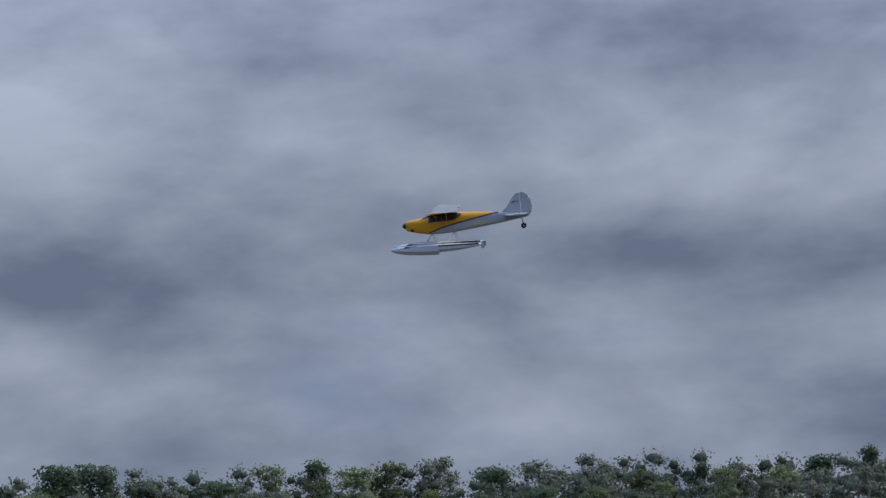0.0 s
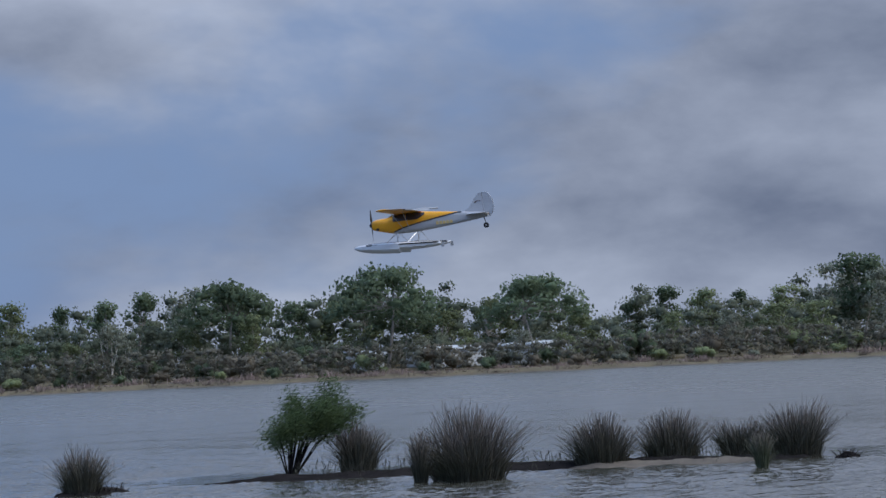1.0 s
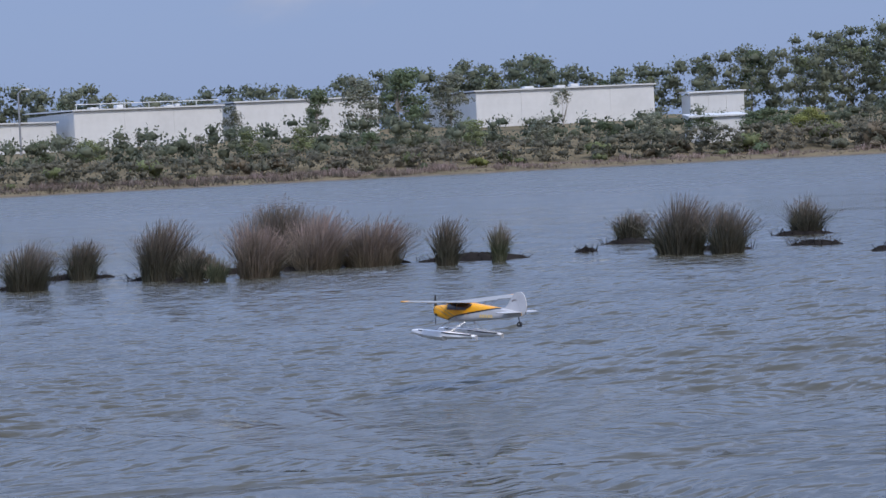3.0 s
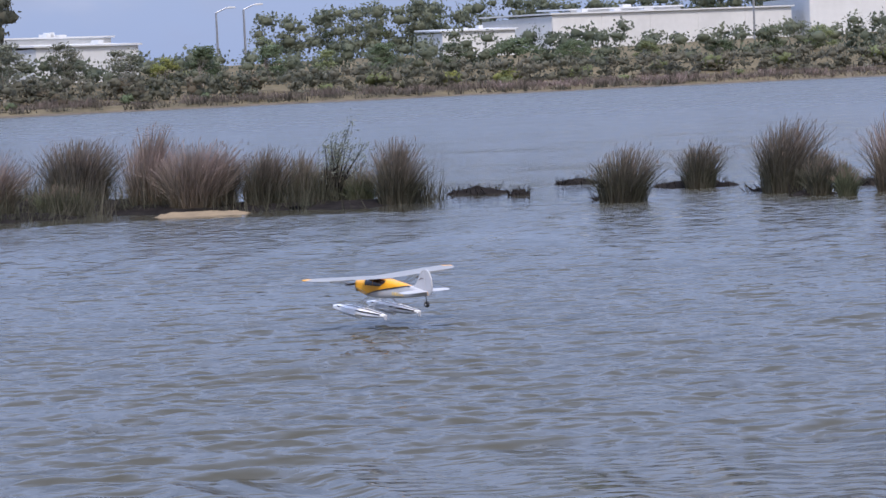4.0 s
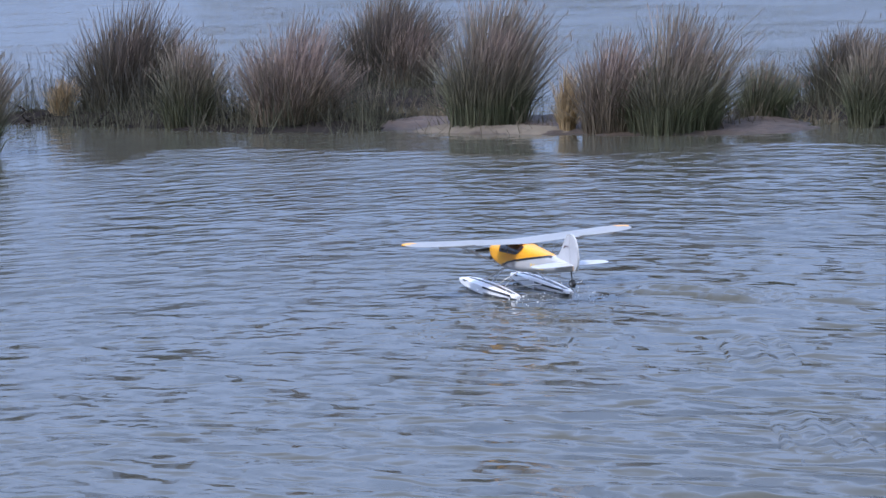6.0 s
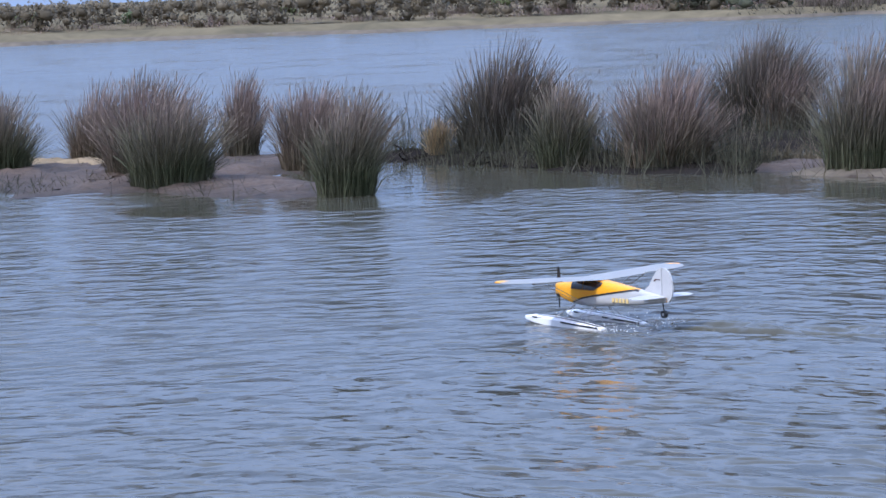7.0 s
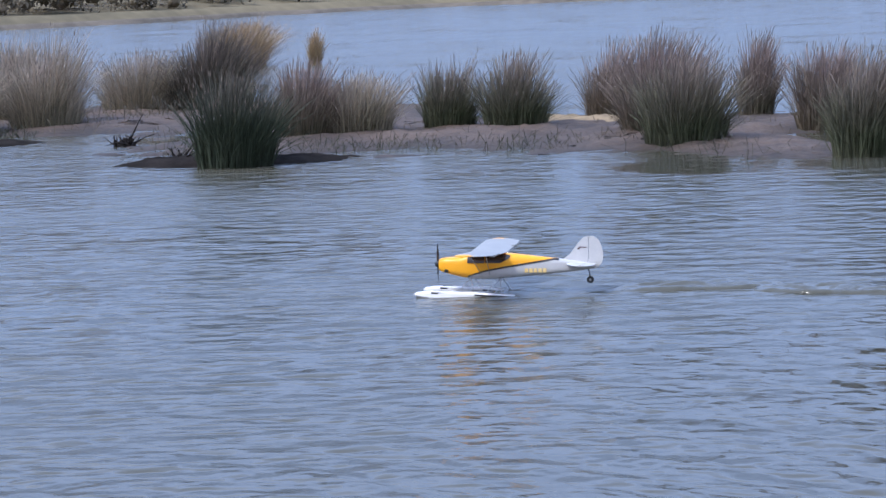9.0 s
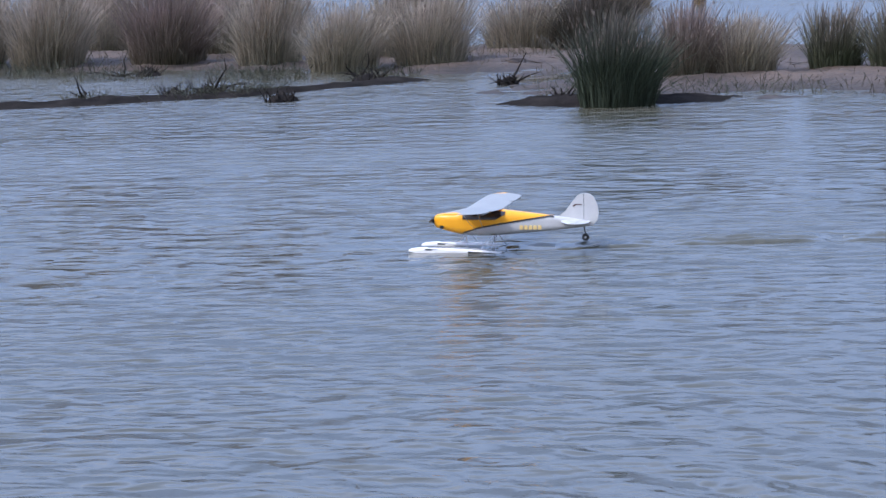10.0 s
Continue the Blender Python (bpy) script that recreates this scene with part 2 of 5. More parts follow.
M_WATER = water_material()
M_MUD = mat("mud", (0.036, 0.032, 0.031), 0.7, (0.080, 0.061, 0.049), 1.1, bump=1.0, bump_scale=16, spec=0.1, top=(0.132, 0.094, 0.072), span=(0.01, 0.10), fine=0.45)
M_PEAT = mat("wet_peat", (0.013, 0.012, 0.0115), 0.9, (0.030, 0.026, 0.024), 4, bump=1.0, bump_scale=14, spec=0.0)
M_SAND = mat("sand", (0.30, 0.225, 0.14), 0.9, (0.20, 0.155, 0.105), 3, bump=0.5, bump_scale=12, spec=0.0)
M_BEACH = mat("wet_beach_sand", (0.175, 0.148, 0.115), 0.9, (0.105, 0.09, 0.074), 1.2, bump=0.5, bump_scale=8, spec=0.0)
M_SHORE = mat("shore_ground", (0.10, 0.088, 0.06), 0.95, (0.20, 0.165, 0.105), 0.12, bump=0.4, bump_scale=1.5, spec=0.0)
M_BARK = mat("bark", (0.20, 0.17, 0.14), 0.9, (0.36, 0.32, 0.27), 0.8)
M_PALE_BARK = mat("pale_bark", (0.44, 0.40, 0.34), 0.85, (0.28, 0.25, 0.21), 0.9)
LEAF = {
    "dark": mat("leaf_dark", (0.127, 0.169, 0.099), 0.6, (0.180, 0.218, 0.131), 0.3, island=0.2, obj_rand=0.2, spec=0.0, thin=0.5),
    "olive": mat("leaf_olive", (0.204, 0.239, 0.121), 0.6, (0.257, 0.282, 0.152), 0.3, island=0.2, obj_rand=0.25, spec=0.0, thin=0.5),
    "grey": mat("leaf_grey", (0.210, 0.227, 0.166), 0.65, (0.292, 0.292, 0.223), 0.3, island=0.3, obj_rand=0.25, spec=0.0, thin=0.5),
    "yellow": mat("leaf_yellow", (0.301, 0.307, 0.112), 0.6, (0.201, 0.228, 0.089), 0.3, island=0.3, obj_rand=0.15, spec=0.0, thin=0.5),
    "heath": mat("leaf_heath", (0.189, 0.164, 0.119), 0.75, (0.260, 0.223, 0.166), 0.3, island=0.3, obj_rand=0.2, spec=0.0, thin=0.5),
    "wood": mat("leaf_wood", (0.127, 0.152, 0.108), 0.65, (0.220, 0.235, 0.165), 0.05, island=0.2, fine=0.25, spec=0.0, thin=0.5),
    "scrub": mat("leaf_scrub", (0.133, 0.147, 0.106), 0.7, (0.240, 0.218, 0.169), 0.05, island=0.2, fine=0.25, spec=0.0, thin=0.5),
    "fresh": mat("leaf_fresh", (0.120, 0.156, 0.068), 0.55, (0.087, 0.121, 0.054), 2.0, island=0.35, spec=0.0, thin=0.5),
}
# feet partly darkened for the shade inside a clump; tops are dry brown stems
REED = {
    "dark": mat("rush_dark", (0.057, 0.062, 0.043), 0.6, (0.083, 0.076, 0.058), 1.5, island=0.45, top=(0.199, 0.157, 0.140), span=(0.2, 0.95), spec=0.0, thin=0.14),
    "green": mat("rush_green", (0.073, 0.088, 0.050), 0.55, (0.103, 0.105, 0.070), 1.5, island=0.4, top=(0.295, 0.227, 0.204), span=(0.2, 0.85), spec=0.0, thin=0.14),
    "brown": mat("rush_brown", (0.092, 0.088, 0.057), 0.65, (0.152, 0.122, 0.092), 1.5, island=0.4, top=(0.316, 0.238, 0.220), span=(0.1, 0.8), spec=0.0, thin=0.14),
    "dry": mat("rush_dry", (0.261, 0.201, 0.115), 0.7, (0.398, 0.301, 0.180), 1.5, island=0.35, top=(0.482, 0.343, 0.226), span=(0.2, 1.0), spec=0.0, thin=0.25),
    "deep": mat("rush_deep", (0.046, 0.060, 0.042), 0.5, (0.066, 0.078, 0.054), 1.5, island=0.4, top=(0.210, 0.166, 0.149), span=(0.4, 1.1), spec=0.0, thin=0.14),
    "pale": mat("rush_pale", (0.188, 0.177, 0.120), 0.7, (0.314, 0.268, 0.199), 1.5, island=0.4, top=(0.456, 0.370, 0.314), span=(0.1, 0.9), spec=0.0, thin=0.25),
}
M_HEAD = mat("seed_head", (0.12, 0.09, 0.07), 0.8, (0.17, 0.125, 0.095), 4, island=0.3)
M_YELLOW = mat("yellow_film", (0.83, 0.38, 0.015), 0.35, (0.78, 0.34, 0.012), 8, spec=0.4)
M_WHITE = mat("white_foam", (0.80, 0.80, 0.80), 0.4, (0.74, 0.74, 0.75), 10, spec=0.4)
M_SILVER = mat("pearl_white_film", (0.49, 0.49, 0.49), 0.45, (0.43, 0.43, 0.44), 10, spec=0.4)
M_WING = mat("grey_wing_film", (0.29, 0.29, 0.28), 0.5, (0.25, 0.25, 0.245), 10, spec=0.35)
M_BLACK = mat("black_plastic", (0.012, 0.012, 0.013), 0.4, (0.02, 0.02, 0.021), 10)
M_MARK = mat("faded_yellow_mark", (0.72, 0.50, 0.16), 0.5, (0.62, 0.50, 0.26), 30)
M_GLASS = mat("smoked_window", (0.03, 0.022, 0.025), 0.12, (0.045, 0.035, 0.035), 9, spec=0.6)
M_RED = mat("dark_red_mark", (0.10, 0.045, 0.04), 0.5)
M_STEEL = mat("steel_wire", (0.5, 0.5, 0.5), 0.35, metal=0.9)
M_WALL = mat("white_sheet_wall", (0.62, 0.62, 0.60), 0.6, (0.53, 0.53, 0.51), 0.15, bump=0.2, bump_scale=2)
M_PANEL = mat("grey_sheet_roof", (0.62, 0.63, 0.62), 0.5, (0.52, 0.53, 0.53), 0.15)
M_BLUE = mat("blue_sheet_wall", (0.04, 0.16, 0.55), 0.5, (0.035, 0.13, 0.47), 0.2)
M_DARKBAY = mat("shaded_bay", (0.06, 0.06, 0.065), 0.7)
M_FOAM = mat("foam", (0.82, 0.84, 0.86), 0.4, (0.7, 0.73, 0.76), 20)


# ---- helpers ----
def mesh_of(name, verts, faces, mats, index=None, smooth=False):
    me = bpy.data.meshes.new(name)
    me.from_pydata([tuple(v) for v in verts], [], [tuple(f) for f in faces])
    for m in mats if isinstance(mats, (list, tuple)) else [mats]:
        me.materials.append(m)
    if index is not None:
        me.polygons.foreach_set("material_index", np.asarray(index, dtype=np.int32))
    if smooth:
        me.polygons.foreach_set("use_smooth", np.ones(len(me.polygons), dtype=bool))
    me.update()
    return me


def part(name, bm, material, parent, label="", smooth=False):
    me = bpy.data.meshes.new(name)
    bmesh.ops.recalc_face_normals(bm, faces=bm.faces)
    bm.to_mesh(me)
    bm.free()
    for m in material if isinstance(material, (list, tuple)) else [material]:
        me.materials.append(m)
    if smooth:
        me.polygons.foreach_set("use_smooth", np.ones(len(me.polygons), dtype=bool))
    ob = new(name, me)
    ob.parent = parent
    if label:
        ob["label"] = label
    return ob


def box(bm, lo, hi, bevel=0.0):
    r = bmesh.ops.create_cube(bm, size=1.0)
    c, s = [(a + b) / 2 for a, b in zip(lo, hi)], [b - a for a, b in zip(lo, hi)]
    for v in r["verts"]:
        v.co = Vector((c[i] + v.co[i] * s[i] for i in range(3)))
    if bevel:
        es = list({e for v in r["verts"] for e in v.link_edges})
        bmesh.ops.bevel(bm, geom=es, offset=bevel, segments=2, affect="EDGES")
    return bm


def rod(bm, a, b, r0, r1=None, seg=6):
    r1 = r0 if r1 is None else r1
    a, b = Vector(a), Vector(b)
    q = (b - a).to_track_quat("Z", "Y").to_matrix()
    rings = []
    for p, r in ((a, r0), (b, r1)):
        rings.append([bm.verts.new(p + q @ Vector((r * math.cos(2 * math.pi * i / seg), r * math.sin(2 * math.pi * i / seg), 0))) for i in range(seg)])
    for i in range(seg):
        j = (i + 1) % seg
        bm.faces.new((rings[0][i], rings[0][j], rings[1][j], rings[1][i]))
    bm.faces.new(rings[0][::-1])
    bm.faces.new(rings[1])
    return bm


def loft(bm, rings, cap=True):
    vs = [[bm.verts.new(p) for p in r] for r in rings]
    n = len(vs[0])
    faces = []
    for a, b in zip(vs, vs[1:]):
        for i in range(n):
            j = (i + 1) % n
            faces.append(bm.faces.new((a[i], a[j], b[j], b[i])))
    if cap:
        bm.faces.new(vs[0][::-1])
        bm.faces.new(vs[-1])
    return faces


# ---- lake and land ----
SHORE_BEARING = [-180, -120, -90, -75, -57, -45, -31, -17, -5, 10, 20, 30, 40, 50, 57, 62, 70, 76, 80, 84, 88, 95, 110, 130, 150, 180]
SHORE_RANGE = [3, 5, 60, 240, 300, 293, 280, 285, 278, 272, 256, 236, 214, 194, 174, 164, 162, 164, 158, 138, 122, 104, 80, 30, 5, 3]


def shore(bearing):
    """Distance from the origin to the lake's edge; bearing in degrees, to the left of +y."""
    b = (bearing + 180) % 360 - 180
    r = float(np.interp(b, SHORE_BEARING, SHORE_RANGE))
    return r * (1 + 0.006 * math.sin(b * 1.7) + 0.004 * math.sin(b * 4.3 + 1))


def land_z(bearing, d):
    """Height of the land d metres beyond the lake's edge."""
    if d < 0:
        return max(-1.2, d * 0.05)
    b = (bearing + 180) % 360 - 180
    hill = float(np.interp(b, [-80, -50, -20, 0, 12, 25, 40, 60], [2.0, 2.0, 2.5, 6.5, 7.5, 6, 4, 2.5]))
    return min(0.55, d * 0.22) + hill * (1 - math.exp(-max(0, d - 6) / 55.0))


def at(bearing, d):
    r = shore(bearing) + d
    a = radians(bearing)
    return -r * math.sin(a), r * math.cos(a), land_z(bearing, d)


def build_land():
    bearings = np.concatenate([np.arange(-76, 126, 0.5), np.arange(126, 284, 3.0)])
    offs = [-400, -60, -20, -6, -2, -0.5, 0, 0.6, 1.5, 2.5, 4, 7, 12, 20, 35, 60, 100, 180, 400, 1200, 3500]
    verts, faces = [], []
    for b in bearings:
        s = shore(b)
        for o in offs:
            r = max(0.02, s + o)
            a = radians(b)
            z = land_z(b, r - s) + (0.06 * noise.noise((r * 0.3, b * 2.0, 1)) if 0 < o < 20 else 0)
            verts.append((-r * math.sin(a), r * math.cos(a), z if o > -390 else -1.2))
    n, m = len(bearings), len(offs)
    for i in range(n):
        j = (i + 1) % n
        for k in range(m - 1):
            faces.append((i * m + k, i * m + k + 1, j * m + k + 1, j * m + k))
    tagged(new("ground", mesh_of("ground", verts, faces, M_SHORE, smooth=True)), "sandy lake bed and scrubby far shore rising to low hills", "ground", kind="structure")
    # pale beach line along the far shore
    verts, faces = [], []
    bs = np.arange(-76, 124, 0.25)
    for b in bs:
        wide = float(np.interp(b, [-76, 30, 42, 60, 90, 120], [0.25, 0.28, 0.4, 0.8, 1.3, 1.5])) * (0.7 + 0.6 * noise.noise((b * 0.4, 3, 0)) + 0.3)
        for d in (-0.3, 0.15 * wide, 0.5 * wide, wide):
            x, y, z = at(b, d)
            verts.append((x, y, z + (0.10 if 0 < d < wide * 0.9 else -0.04)))
    for i in range(len(bs) - 1):
        for k in range(3):
            faces.append((i * 4 + k, (i + 1) * 4 + k, (i + 1) * 4 + k + 1, i * 4 + k + 1))
    tagged(new("beach", mesh_of("beach", verts, faces, M_BEACH, smooth=True)), "narrow pale sand beach along the far shore", "beach", kind="structure")


# lines of the banks, with the reach of the calm water round them
LEE = (([(18.0, 36.2), (21.7, 33.6), (26.0, 30.8)], 1.7), ([(-28.0, 37.6), (-25.0, 36.3), (-22.9, 36.1), (-20.0, 37.0)], 2.3), ([(-30.2, 33.3), (-27.0, 33.4), (-25.0, 34.0)], 2.3),
       ([(-32.0, 29.6), (-28.5, 31.0), (-27.6, 32.4)], 2.2), ([(-36.0, 27.2), (-33.4, 28.0), (-31.0, 29.4)], 2.4), ([(-33.6, 26.0), (-31.6, 26.8)], 1.3),
       ([(-36.6, 20.4), (-36.0, 22.4), (-34.0, 24.6), (-30.6, 25.1)], 1.6))


def build_water():
    cx, cy = -3.0, 14.0
    ang = np.radians(np.concatenate([np.arange(-76, 12, 0.42), np.arange(12, 116, 0.17), np.linspace(117, 282, 40)]))
    rad = np.concatenate([[0.001, 1.5, 3.0], 4.5 * 1.0053 ** np.arange(0, 450), 49 * 1.06 ** np.arange(0, 40)])
    A, R = np.meshgrid(ang, rad, indexing="ij")
    X, Y = cx - R * np.sin(A), cy + R * np.cos(A)
    rng = np.random.default_rng(5)
    Z = np.zeros_like(X)
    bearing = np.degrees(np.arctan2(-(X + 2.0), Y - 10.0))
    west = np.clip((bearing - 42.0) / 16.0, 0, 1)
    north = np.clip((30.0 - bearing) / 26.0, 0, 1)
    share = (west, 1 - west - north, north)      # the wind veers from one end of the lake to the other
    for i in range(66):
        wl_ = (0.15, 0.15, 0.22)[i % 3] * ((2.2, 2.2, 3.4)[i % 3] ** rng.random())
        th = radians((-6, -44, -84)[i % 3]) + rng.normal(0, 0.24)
        amp = (0.0066, 0.0125, 0.0105)[i % 3] * wl_ * (0.6 + 0.8 * rng.random())
        k = 2 * math.pi / wl_
        ph = k * (X * math.cos(th) + Y * math.sin(th)) + rng.random() * 6.28
        s = np.sin(ph + 0.9 * np.sin(0.31 * X + 0.23 * Y + i) + 0.7 * np.sin(0.9 * Y - 0.7 * X + 2.1 * i))
        step = R * 0.0048
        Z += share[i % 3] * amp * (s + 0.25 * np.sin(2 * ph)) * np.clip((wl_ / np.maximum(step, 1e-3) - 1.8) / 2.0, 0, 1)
    gust = 0.85 + 0.3 * np.sin(0.17 * X + 0.05 * Y + 1) * np.sin(0.11 * Y - 0.07 * X)
    Z = Z * gust
    wind = 1.0 - 0.15 * west
    for line, half in LEE:
        p = np.array(line, dtype=float) + np.array([1.2, 0.75])
        near = np.full_like(X, 1e6)
        for a, b in zip(p, p[1:]):
            e = b - a
            u = np.clip(((X - a[0]) * e[0] + (Y - a[1]) * e[1]) / (e @ e), 0, 1)
            near = np.minimum(near, np.hypot(X - a[0] - u * e[0], Y - a[1] - u * e[1]))
        edge = near - half + 0.35 * np.sin(1.3 * X + 0.7 * Y) + 0.25 * np.sin(2.9 * Y - 1.7 * X)
        wind = np.minimum(wind, np.clip(edge / 0.5, 0.10, 1))
    Z = Z * wind
    na, nr = X.shape
    co = np.stack([X, Y, Z], -1).reshape(-1, 3).astype(np.float32)
    i, j = np.meshgrid(np.arange(na), np.arange(nr - 1), indexing="ij")
    i2 = (i + 1) % na
    quads = np.stack([i * nr + j, i2 * nr + j, i2 * nr + j + 1, i * nr + j + 1], -1).reshape(-1, 4)
    me = bpy.data.meshes.new("water")
    me.vertices.add(len(co))
    me.vertices.foreach_set("co", co.ravel())
    me.loops.add(quads.size)
    me.loops.foreach_set("vertex_index", quads.ravel().astype(np.int32))
    me.polygons.add(len(quads))
    me.polygons.foreach_set("loop_start", np.arange(0, quads.size, 4, dtype=np.int32))
    me.polygons.foreach_set("use_smooth", np.ones(len(quads), dtype=bool))
    me.update(calc_edges=True)
    me.attributes.new("wind", "FLOAT", "POINT").data.foreach_set("value", wind.ravel().astype(np.float32))
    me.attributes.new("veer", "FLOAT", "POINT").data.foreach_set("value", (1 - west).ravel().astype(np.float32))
    me.materials.append(M_WATER)
    return tagged(new("water", me), "wind-rippled grey-blue lake water with olive troughs", "water", kind="structure")


build_land()
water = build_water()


def mud_bank(points, half, label, seed, material=None, rise=0.13):
    """A low bank of mud along a line, with an uneven waterline."""
    pts = [Vector(p) for p in points]
    verts, faces = [], []
    steps, across = 36 * (len(pts) - 1), 34
    for i in range(steps + 1):
        u = i / steps * (len(pts) - 1)
        k = min(int(u), len(pts) - 2)
        p = pts[k].lerp(pts[k + 1], u - k)
        d = (pts[k + 1] - pts[k]).normalized()
        nrm = Vector((-d.y, d.x))
        end = min(1.0, min(i, steps - i) / 14.0)
        for j in range(across + 1):
            v = j / across * 2 - 1
            q = p + nrm * (v * half * 1.25)
            n1 = noise.noise((q.x * 0.55, q.y * 0.55, seed)) * 0.5 + noise.noise((q.x * 1.7, q.y * 1.7, seed + 5)) * 0.3 + noise.noise((q.x * 4, q.y * 4, seed + 9)) * 0.34 + noise.noise((q.x * 11, q.y * 11, seed)) * 0.2
            z = rise * ((1 - v * v) * 1.1 * end - 0.35 + n1 * (1.15 if half > 2 else 0.8))
            verts.append((q.x, q.y, max(-0.12, z)))
    m = across + 1
    for i in range(steps):
        for j in range(across):
            faces.append((i * m + j, (i + 1) * m + j, (i + 1) * m + j + 1, i * m + j + 1))
    ob = new("mud_bank", mesh_of("mud_bank", verts, faces, material or M_MUD, smooth=True))
    return tagged(ob, label, "mud bank", kind="structure")


def mound(x, y, r):
    """A small hump of peat and dead stems just above the water."""
    rnd = random.Random(int(x * 100 + y * 10))
    n, m = 26, 7
    r = r * 1.15
    verts, faces = [(x, y, 0.07 + r * 0.04)], []
    for k in range(1, m + 1):
        for i in range(n):
            a = 2 * math.pi * i / n
            rr = r * k / m * (1 + 0.6 * noise.noise((math.cos(a) * 1.3 + x, math.sin(a) * 1.3 + y, 2)))
            z = (0.07 + r * 0.04) * (1 - (k / m) ** 1.6) - 0.03 * (k == m) + 0.05 * noise.noise((x + math.cos(a) * rr * 9, y + math.sin(a) * rr * 9, k)) * (k < m)
            verts.append((x + rr * math.cos(a), y + rr * 0.8 * math.sin(a), z))
    for i in range(n):
        j = (i + 1) % n
        faces.append((0, 1 + i, 1 + j))
        for k in range(m - 1):
            faces.append((1 + k * n + i, 1 + (k + 1) * n + i, 1 + (k + 1) * n + j, 1 + k * n + j))
    ob = tagged(new("mud_hummock", mesh_of("mud_hummock", verts, faces, M_PEAT)), "dark wet hummock of peat and matted dead stems", "mud hummock", "hummocks in the shallows")
    bm = bmesh.new()
    for i in range(int(24 + r * 60)):
        a, q = rnd.random() * 6.28, r * rnd.random() ** 0.5
        px, py = x + q * math.cos(a), y + q * math.sin(a) * 0.8
        h, b = rnd.uniform(0.05, 0.16), rnd.random() * 6.28
        rod(bm, (px, py, -0.02), (px + 0.2 * math.cos(b) * rnd.random(), py + 0.2 * math.sin(b) * rnd.random(), h), 0.008, 0.003, 4)
    part("stubble", bm, M_PEAT, ob, "short dead reed stubble")["kind"] = "stuff"
    return ob


# ---- rushes ----
clump_count = [0]


def clump(x, y, w, h, look_):
    clump_count[0] += 1
    rnd = random.Random(clump_count[0] * 7 + 3)
    wind = (0.17, 0.10)
    w = w * 1.32
    count = int(min(2600, 400 + 1080 * w * h))
    verts, faces = [], []
    heads_v, heads_f = [], []
    rx, ry = w * 0.29, min(w * 0.30, 0.5)
    tufts = [(rnd.uniform(-1, 1), rnd.uniform(-1, 1), rnd.uniform(0.72, 1.08)) for _ in range(5)]
    for i in range(count):
        a, q = rnd.random() * 6.28, rnd.random() ** 0.62
        bx, by = rx * q * math.cos(a), ry * q * math.sin(a)
        lean = q * rnd.uniform(0.1, 1.0)
        near = min(tufts, key=lambda p: (p[0] * rx - bx) ** 2 + (p[1] * ry - by) ** 2)
        hh = 1.1 * h * (1.0 - 0.30 * q * q) * near[2] * (rnd.uniform(0.35, 1.02) if rnd.random() < 0.7 else rnd.uniform(0.8, 1.1))
        ox = math.cos(a) * lean * w * 0.44 + rnd.gauss(0, 0.14) * h + wind[0] * hh * rnd.random()
        oy = math.sin(a) * lean * w * 0.34 + rnd.gauss(0, 0.10) * h + wind[1] * hh
        wd = rnd.uniform(0.0028, 0.0060)
        t = rnd.random() * 6.28
        sx, sy = wd * math.cos(t), wd * math.sin(t)
        k = len(verts)
        for s, f in ((0, 1.0), (0.45, 0.9), (0.8, 0.7), (1.0, 0.35)):
            c = s ** 2.0
            px, py, pz = bx + ox * c, by + oy * c, hh * (s - 0.06 * c * lean) - (0.03 if s == 0 else 0)
            verts += [(px - sx * f, py - sy * f, pz), (px + sx * f, py + sy * f, pz)]
        for s in range(3):
            faces.append((k + 2 * s, k + 2 * s + 1, k + 2 * s + 3, k + 2 * s + 2))
        if rnd.random() < 0.16 and hh > 0.55 * h:
            px, py, pz = bx + ox, by + oy, hh * (1 - 0.06 * lean)
            k = len(heads_v)
            r = rnd.uniform(0.0035, 0.007)
            for e in range(3):
                heads_v.append((px + r * math.cos(e * 2.1), py + r * math.sin(e * 2.1), pz - 0.01))
            heads_v += [(px, py, pz - 0.035), (px + 0.015, py, pz + 0.035)]
            for e in range(3):
                heads_f += [(k + e, k + (e + 1) % 3, k + 4), (k + (e + 1) % 3, k + e, k + 3)]
    words = {"dark": "dark olive rush clump with upright wiry stems", "green": "green rush clump with brown seed heads", "brown": "rush clump with russet-brown dry tops",
             "dry": "straw-coloured clump of dead dry reeds", "pale": "grey-tan clump of dry rushes", "deep": "dense deep-green clump of bulrushes"}[look_]
    ob = tagged(new("rush_clump"), words + (", standing in shallow water" if look_ in ("dark", "deep") else " on a muddy bank"), "rushes", "rush clumps along the islets")
    ob.location = (x, y, 0.0)
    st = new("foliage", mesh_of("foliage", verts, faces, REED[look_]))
    st.parent = ob
    st["kind"] = "stuff"
    if heads_v:
        hd = new("seed_fluff", mesh_of("seed_fluff", heads_v, heads_f, M_HEAD))
        hd.parent = ob
        hd["label"], hd["kind"] = "small brown seed heads", "stuff"
    return ob
